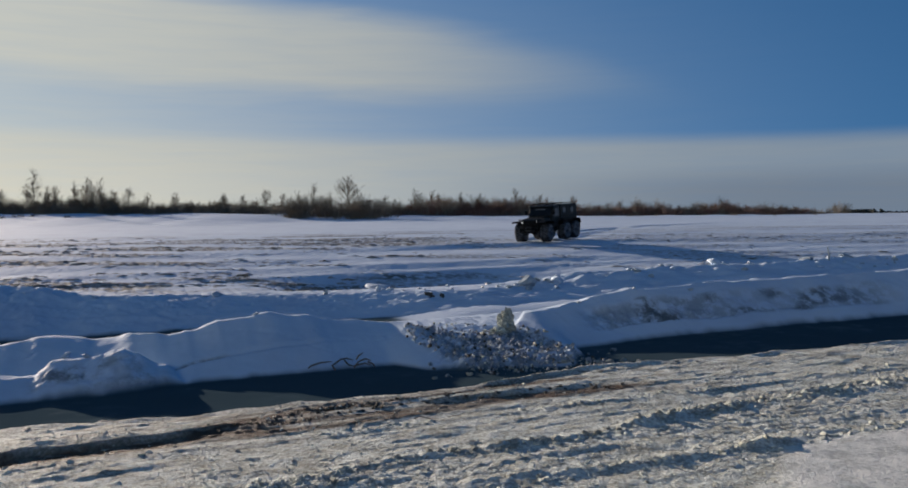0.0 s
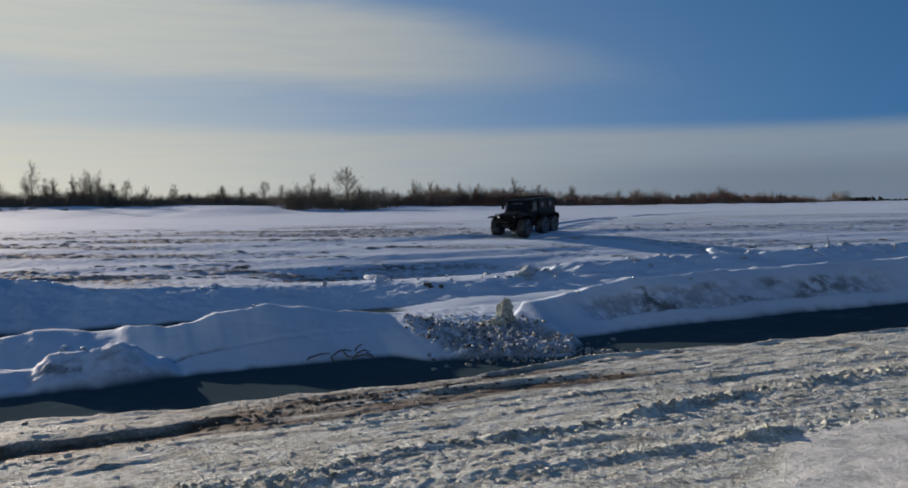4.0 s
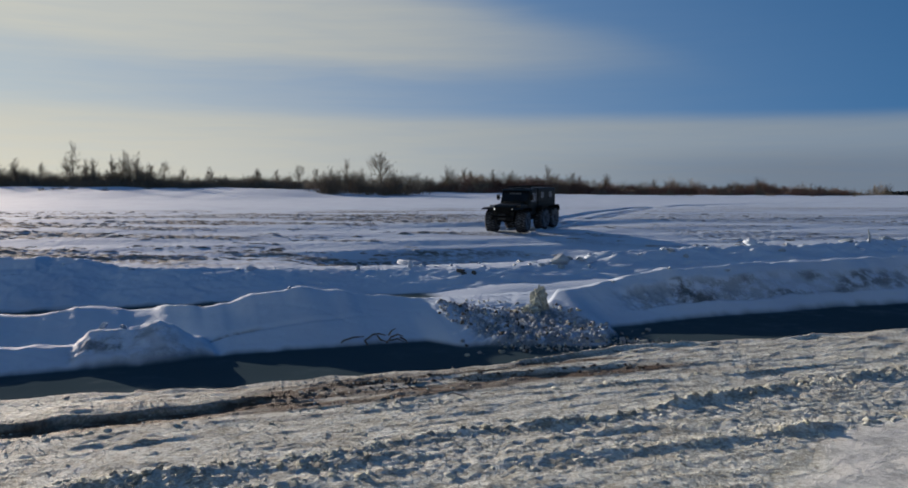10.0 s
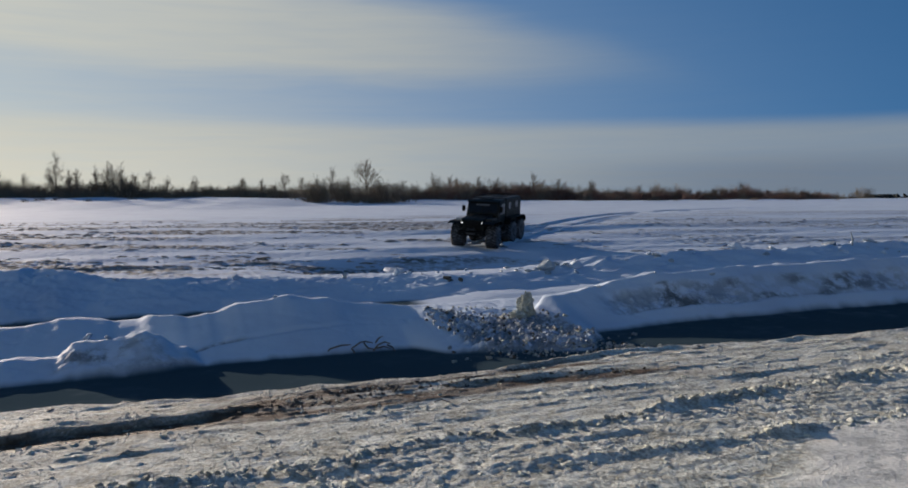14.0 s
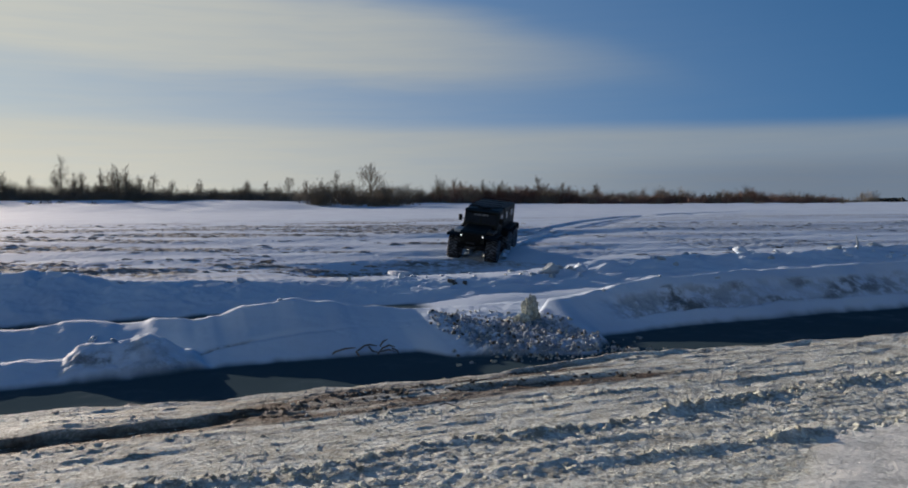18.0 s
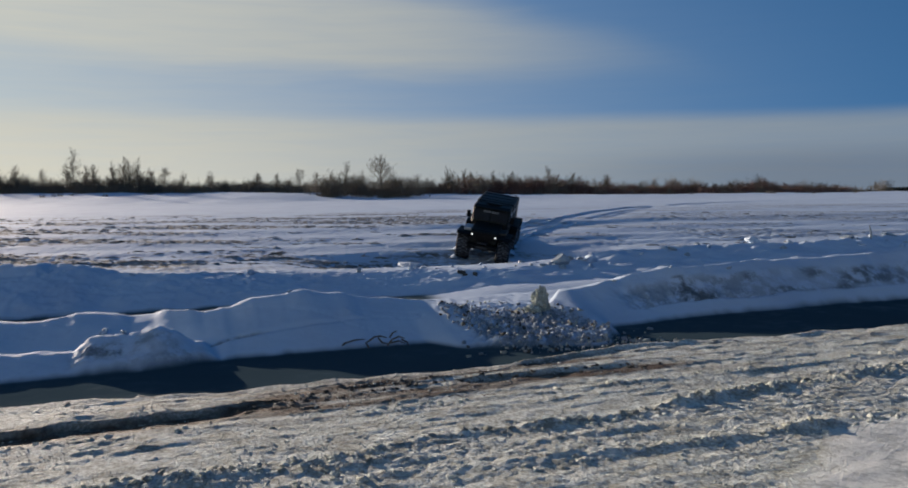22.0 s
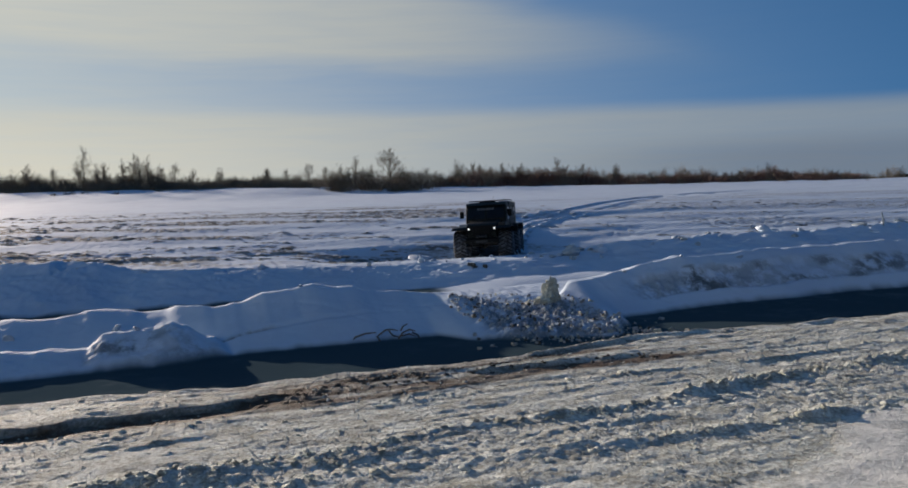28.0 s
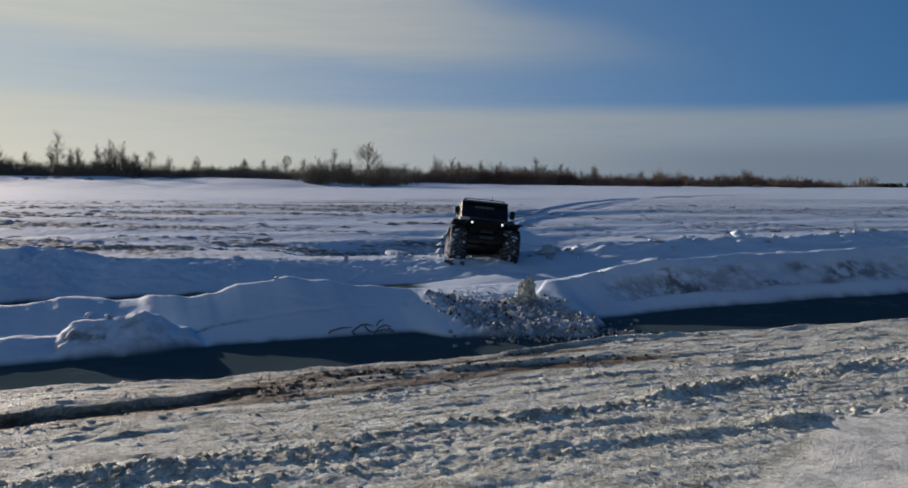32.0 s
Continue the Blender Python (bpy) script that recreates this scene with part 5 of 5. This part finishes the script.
def make_crumbs():
    """Crumbs of snow all over the road, too many to count."""
    verts, faces = [], []
    rnd = np.random.RandomState(5)
    base = np.array([(1, 0, 0), (0, 1, 0), (-1, 0, 0), (0, -1, 0), (0.25, 0.1, 0.9), (-0.3, -0.1, 0.8)])
    tris = ((0, 1, 4), (1, 2, 5), (1, 5, 4), (2, 3, 5), (3, 0, 4), (3, 4, 5))
    n = 15000
    s, d = rnd.uniform(-3.0, 8.5, n), 3.5 + 3.8 * rnd.rand(n) ** 1.3
    keep = (fbm(s * 1.7, d * 2.3) > np.where(d < far_ridge(s), -0.2, 0.08)) & (smooth_bank(s, d) < 0.6)
    s, d = s[keep], d[keep]
    x, y = at(s, d)
    z = ground_height(x, y)
    for px, py, pz in zip(x, y, z):
        r = 0.006 + 0.022 * rnd.rand() ** 3
        an = rnd.rand() * 6.28
        c, q = math.cos(an), math.sin(an)
        i = len(verts)
        for bx, by, bz in base * (r * (0.7 + 0.6 * rnd.rand(6, 1))):
            verts.append((px + c * bx - q * by, py + q * bx + c * by, pz - 0.1 * r + bz * 0.7))
        faces += [(i + a, i + b, i + c_) for a, b, c_ in tris]
    me = bpy.data.meshes.new("snow_crumbs")
    me.from_pydata(verts, [], faces)
    me.materials.append(DIRTY_SNOW)
    tagged(new("snow_crumbs", me), "fine crumbs of trodden sandy snow strewn over the road", "snow crumbs", kind="stuff")


def make_rubble():
    """Broken snow that fills the gap of the bank, too many pieces to count."""
    rnd = np.random.RandomState(41)
    base = np.array([(1, 0, 0), (0, 1, 0), (-1, 0, 0), (0, -1, 0), (0.3, 0.2, 0.9), (-0.3, -0.2, 1.0), (0, 0, -0.7)])
    tris = ((0, 1, 4), (1, 2, 5), (1, 5, 4), (2, 3, 5), (3, 0, 4), (3, 4, 5), (1, 0, 6), (2, 1, 6), (3, 2, 6), (0, 3, 6))
    for mat, label, count, seed in ((RUBBLE, "crumbled snow fallen in the gap of the bank", 1500, 1), (DIRTY_SNOW, "dirty crumbled snow fallen in the gap of the bank", 300, 2), (MUDDY, "dark crumbs of frozen mud in the gap of the bank", 260, 3)):
        s, d = 3.35 + 1.95 * rnd.rand(count), 8.3 + 1.8 * rnd.rand(count)
        toe = rnd.rand(count) < 0.15
        s, d = np.where(toe, 3.4 + 2.2 * rnd.rand(count), s), np.where(toe, 8.05 + 0.4 * rnd.rand(count), d)
        top = (rnd.rand(count) < 0.2) & (seed < 3)
        d = np.where(top, 10.0 + 1.2 * rnd.rand(count) ** 1.5, d)
        keep = (s > 3.35 + 0.35 * np.abs(d - 9.6)) & (s < 5.35 + 0.35 * (9.6 - d))
        x, y = at(s[keep], d[keep])
        z = ground_height(x, y)
        verts, faces = [], []
        for px, py, pz in zip(x, y, z):
            r = 0.010 + 0.036 * rnd.rand() ** 2.5
            turn = np.array(Euler(rnd.uniform(-0.7, 0.7, 3) + np.array((0, 0, rnd.rand() * 6))).to_matrix())
            i = len(verts)
            verts += [(px + a, py + b, pz + 0.35 * r + c) for a, b, c in (base * (r * (0.6 + 0.8 * rnd.rand(7, 1)))) @ turn.T]
            faces += [tuple(i + v for v in t) for t in tris]
        me = bpy.data.meshes.new("snow_rubble")
        me.from_pydata(verts, [], faces)
        me.materials.append(mat)
        me.polygons.foreach_set("use_smooth", np.ones(len(me.polygons), bool))
        tagged(new("snow_rubble", me), label, "rubble", kind="stuff")


def make_plain_debris():
    """Frozen crusts and dirty lumps strewn over the plain, too many to count."""
    verts, faces = [], []
    rnd = np.random.RandomState(9)
    base = np.array([(1, 0.1, 0), (0.2, 0.9, 0), (-0.9, 0.5, 0), (-0.7, -0.7, 0), (0.4, -0.9, 0), (0.3, 0.2, 0.8), (-0.4, -0.1, 1.0)])
    tris = ((0, 1, 5), (1, 2, 6), (1, 6, 5), (2, 3, 6), (3, 4, 6), (4, 5, 6), (4, 0, 5))
    n = 5200
    y = 34 + 34 * rnd.rand(n) ** 1.4
    x = rnd.uniform(-0.62, 0.62, n) * y
    patch = fbm(x * 0.12 + 3, y * 0.5, 5)
    left = 1 - smooth(x, -8, 10)
    keep = (patch > -0.05 - 0.12 * left) & (rnd.rand(n) < 0.35 + 0.65 * left) & (track_distance(x, y) > 2.2) & (to_sd(x, y)[1] > 33)
    x, y = x[keep], y[keep]
    z = ground_height(x, y)
    for px, py, pz in zip(x, y, z):
        r = 0.05 + 0.22 * rnd.rand() ** 2.5
        an = rnd.rand() * 6.28
        c, q = math.cos(an), math.sin(an)
        i = len(verts)
        for bx, by, bz in base * (r * (0.6 + 0.8 * rnd.rand(7, 1))):
            verts.append((px + 2.0 * (c * bx - q * by), py + q * bx + c * by, pz - 0.1 * r + bz * 0.30))
        faces += [(i + a, i + b, i + c_) for a, b, c_ in tris]
    me = bpy.data.meshes.new("frozen_crust")
    me.from_pydata(verts, [], faces)
    me.materials.append(CRUST)
    tagged(new("frozen_crust", me), "dirty frozen crusts and lumps strewn over the snow plain", "frozen crust", kind="stuff")


def make_ice_plates():
    """Thin broken plates of ice along the rim of the frozen strip."""
    plates = [chunk_mesh("ice_plate", GRIMY_ICE, i + 95, 0.12, 0.5, 1) for i in range(4)]
    for i in range(34):
        s = chips.uniform(-3.0, 7.5)
        x, y = at(s, 7.30 + chips.gauss(0, 0.07))
        scatter(chips.choice(plates), "ice_plate", x, y, chips.uniform(0.06, 0.16), "thin broken plate of ice at the strip's rim", "ice plate", "plates along the frozen strip", 0.3, (1.3, 0.8, 0.22), 8)


def make_twigs():
    def stick(x, y, points, r, label):
        bm = bmesh.new()
        tube(bm, points, [r] * (len(points) - 1) + [r * 0.5], 5)
        ob = tagged(part("twig", bm, BARK, None), label, "twig", "twigs lying on the snow")
        ob.matrix_world = pose(x, y, height(x, y) + r * 0.6)

    x, y = at(2.3, 6.15)
    stick(x, y, [(-0.12, 0.02, 0.0), (-0.03, 0, 0.035), (0.02, -0.01, 0.02), (0.10, -0.03, 0.0)], 0.006, "thin broken twig lying on the road")
    x, y = at(2.55, 6.1)
    stick(x, y, [(-0.07, 0.0, 0.0), (0.0, 0.01, 0.02), (0.09, 0.02, 0.01)], 0.005, "thin broken twig lying on the road")
    for px, py, pts in ((2.5, 9.0, [(-0.30, 0.0, -0.06), (-0.20, 0.05, 0.07), (-0.02, 0.08, 0.12), (0.16, 0.10, 0.13)]), (2.78, 9.05, [(-0.20, 0.0, 0.02), (-0.06, 0.03, 0.12), (0.04, 0.05, 0.13), (0.16, 0.06, 0.10)]),
                        (2.8, 9.05, [(-0.02, 0.0, 0.11), (0.05, -0.02, 0.03), (0.16, 0.0, 0.0)]), (2.62, 9.0, [(0.0, 0.0, 0.08), (0.05, 0.0, 0.0), (0.08, 0.0, -0.05)]), (2.95, 8.98, [(-0.10, 0.0, 0.0), (-0.02, 0.02, 0.10), (0.10, 0.03, 0.15), (0.2, 0.02, 0.12)]), (3.02, 9.0, [(-0.14, 0.0, 0.03), (0.0, 0.02, 0.06), (0.12, 0.0, 0.02)]), (2.92, 9.02, [(0.0, 0.0, 0.12), (0.05, 0.0, 0.20), (0.13, 0.02, 0.24)]), (3.1, 8.96, [(-0.08, 0.0, 0.10), (0.02, 0.0, 0.05), (0.06, 0.0, -0.03)])):
        x, y = at(px - 0.34, py + 0.18)
        stick(x, y, pts, 0.016, "dark bent twig on the face of the snow bank")


make_blocks()
make_clod_rows()
make_crumbs()
make_rubble()
make_plain_debris()
make_ice_plates()
make_twigs()

# ---- snow that the wheels push up and throw ----


def ridge_mesh(seed):
    """A crumbling ridge of pushed-up snow, 1.5 m long, about x."""
    rnd = random.Random(seed)
    bm = bmesh.new()
    rows, n = [], 12
    for i in range(n + 1):
        x = -0.78 + 1.56 * i / n
        h = (0.17 + 0.10 * noise.noise((x * 2.3, seed * 3.7, 0))) * (1 - abs(x / 0.8) ** 4)
        lean = 0.06 * noise.noise((x * 3.1, seed * 1.3, 5))
        ring = []
        for y, k in ((-0.30, -0.6), (-0.17, 0.35), (-0.06 + lean, 0.85), (lean, 1.0), (0.07 + lean, 0.7), (0.16, 0.25), (0.28, -0.6)):
            ring.append(bm.verts.new((x, y + rnd.uniform(-0.02, 0.02), h * k * (1 + rnd.uniform(-0.15, 0.15)) - 0.02)))
        rows.append(ring)
    for a, b in zip(rows, rows[1:]):
        for k in range(6):
            bm.faces.new((a[k], a[k + 1], b[k + 1], b[k]))
    bm.faces.new(rows[0])
    bm.faces.new(rows[-1])
    bmesh.ops.recalc_face_normals(bm, faces=bm.faces)
    me = bpy.data.meshes.new("snow_ridge")
    bm.to_mesh(me)
    bm.free()
    me.materials.append(SNOW)
    me.polygons.foreach_set("use_smooth", np.ones(len(me.polygons), bool))
    return me


def make_ridges():
    """Ridges along both wheel tracks between the rut's start and the ditch."""
    out, meshes = [], [ridge_mesh(i) for i in range(6)]
    pts = [Vector(p) for p in TRACK if p[1] < 57]
    for a, b in zip(pts, pts[1:]):
        way = b - a
        count = max(1, int(round(way.length / 1.4)))
        turn = math.degrees(math.atan2(way.y, way.x))
        for i in range(count):
            q = a + way * ((i + 0.5) / count)
            if q.y < 35.5:
                continue
            for side in (-1, 1):
                for off, size in ((1.34, 1.35), (0.50, 0.8)):
                    nrm = Vector((-way.y, way.x)).normalized() * (side * off)
                    x, y = q.x + nrm.x, q.y + nrm.y
                    tall = 0.6 * size * (1.25 if side > 0 and off > 1 and 37 < q.y < 45 else 1.0)
                    ob = tagged(new("snow_ridge", chips.choice(meshes)), "crumbled ridge of snow pushed up beside the wheel track", "snow ridge", "ridges along the wheel tracks")
                    ob.scale = (1.3, 0.9, tall)
                    out.append((ob, x, y, height(x, y), turn, q.y))
    return out


ridges = make_ridges()


def make_spray():
    meshes = [chunk_mesh("snow_clump", SNOW, i + 60, 0.4, 0.9, 1) for i in range(4)]
    out = []
    for i in range(64):
        ob = tagged(new("snow_clump", chips.choice(meshes)), "small clump of snow thrown up by a wheel", "snow clump", "snow thrown by the wheels")
        size = chips.uniform(0.02, 0.075)
        ob.scale = (size, size, size * 1.3)
        out.append((ob, 27.0 + 4.6 * i / 64, chips.uniform(-0.25, 0.45), chips.uniform(0.0, 0.35), chips.uniform(0.15, 0.75), -1 if i % 3 else 1))
    return out


spray_clumps = make_spray()


def make_cakes():
    """Snow that the front tyres pick up in the ditch."""
    meshes = [chunk_mesh("snow_cake", SNOW, i + 120, 0.4, 0.45, 1) for i in range(4)]
    out = []
    for wheel, x, side in wheels:
        if x == 0.0:
            for i in range(44):
                ob = new("snow_cake", chips.choice(meshes))
                ob.parent = wheel
                size = chips.uniform(0.05, 0.10)
                ob.scale = (size * 1.2, size * 1.3, size)
                tagged(ob, "snow caked between the lugs")
                out.append((ob, 28.0 + 1.8 * chips.random(), chips.uniform(0, 360), side * TYRE_W * chips.uniform(-0.42, 0.5)))
    return out


cakes = make_cakes()


# ---- what moves ----
DRIVE = (
    (0, pose(7.61, 55.50, 0.37, 1.1, 2.1, -125.3)),
    (3, pose(6.29, 53.88, 0.19, -0.2, 1.3, -123.9)),
    (6, pose(4.84, 51.77, 0.02, 1.0, 2.5, -123.3)),
    (9, pose(3.48, 48.28, 0.01, 1.7, 1.7, -118.0)),
    (11, pose(2.54, 45.92, 0.00, -2.6, 1.7, -119.0)),
    (13, pose(1.95, 43.89, -0.14, -2.1, 3.0, -114.8)),
    (17, pose(1.32, 41.31, -0.52, -6.8, 6.0, -107.6)),
    (19, pose(1.25, 40.40, -0.69, -7.6, 7.5, -105.0)),
    (21.5, pose(1.13, 39.41, -0.87, -11.0, 9.5, -101.4)),
    (23, pose(1.11, 37.19, -0.90, -10.6, 6.4, -99.2)),
    (25, pose(1.05, 36.25, -0.98, -11.7, 5.9, -97.5)),
    (27.5, pose(0.75, 35.66, -0.89, 1.7, 0.7, -100.2)),
    (28.5, pose(0.79, 34.57, -0.75, 1.8, -4.9, -97.6)),
    (29.5, pose(0.88, 33.16, -0.45, 0.7, -9.5, -96.5)),
    (30.5, pose(1.22, 32.06, -0.49, -1.4, -9.9, -91.8)),
    (31.2, pose(1.30, 30.96, -0.52, -4.0, -9.9, -89.6)),
    (32, pose(1.40, 30.03, -0.56, -5.8, -9.9, -87.6)),
)


def motions():
    walk(vehicle, DRIVE)
    # wheels roll by the way that the vehicle has gone
    times = [r[0] for r in DRIVE]
    gone = [0.0]
    for (_, m0), (_, m1) in zip(DRIVE, DRIVE[1:]):
        gone.append(gone[-1] + (m1.translation - m0.translation).length)
    for wheel, x, side in wheels:
        rows = []
        for i in range(129):
            t = i * 0.25
            spin = math.degrees(float(np.interp(t, times, gone)) / WHEEL_R)
            steer = float(np.interp(t, (0, 8, 14, 20, 32), (8, 8, 6, 3, 0))) if x == 0.0 else 0.0
            rows.append((t, pose(x, side * TRACK_HALF, WHEEL_R, 0, spin, steer)))
        walk(wheel, rows)
    # snow packs between the lugs of the front tyres in the ditch
    for ob, t, turn, y in cakes:
        deep, packed = (pose(0, y * (0.7 if r < 0.6 else 1), 0, 0, turn, 0) @ pose(0, 0, r) for r in (0.5, WHEEL_R - 0.03))
        walk(ob, [(0, deep), (t, deep), (t + 0.5, packed), (32, packed)])
    # snow rises beside the wheels as they pass
    ys = [m.translation.y for _, m in DRIVE][::-1]
    for ob, x, y, z, turn, at_y in ridges:
        t = float(np.interp(at_y, ys, times[::-1]))
        high, low = pose(x, y, z, 0, 0, turn), pose(x, y, z - 0.55, 0, 0, turn)
        if t < 0.4:
            walk(ob, [(0, high), (32, high)])
        else:
            walk(ob, [(0, low), (max(t - 0.5, 0.2), low), (min(t + 0.7, 31.5), high), (32, high)])
    # and clumps of it fly up from the front wheels in the ditch
    for ob, t, dx, out, up, side in spray_clumps:
        i = next(k for k in range(len(times) - 1) if times[k + 1] >= t)
        f = (t - times[i]) / (times[i + 1] - times[i])
        p = DRIVE[i][1].translation.lerp(DRIVE[i + 1][1].translation, f)
        x, y = p.x + side * (1.22 + out * 0.4), p.y + dx
        g = height(x, y)
        rows = [(0, pose(x, y, g - 0.4)), (t - 0.3, pose(x, y, g - 0.4, 30, 0, 20))]
        for k in range(1, 5):
            h = up * (1 - ((k - 2.2) / 2.2) ** 2)
            rows.append((t - 0.3 + 0.17 * k, pose(x + side * 0.05 * k, y - 0.04 * k, g + max(h, 0.03), 30 * k, 25 * k, 20)))
        rows.append((max(32.0, t + 0.8), pose(x + side * 0.22, y - 0.18, g + 0.03, 130, 105, 20)))
        walk(ob, rows)


motions()
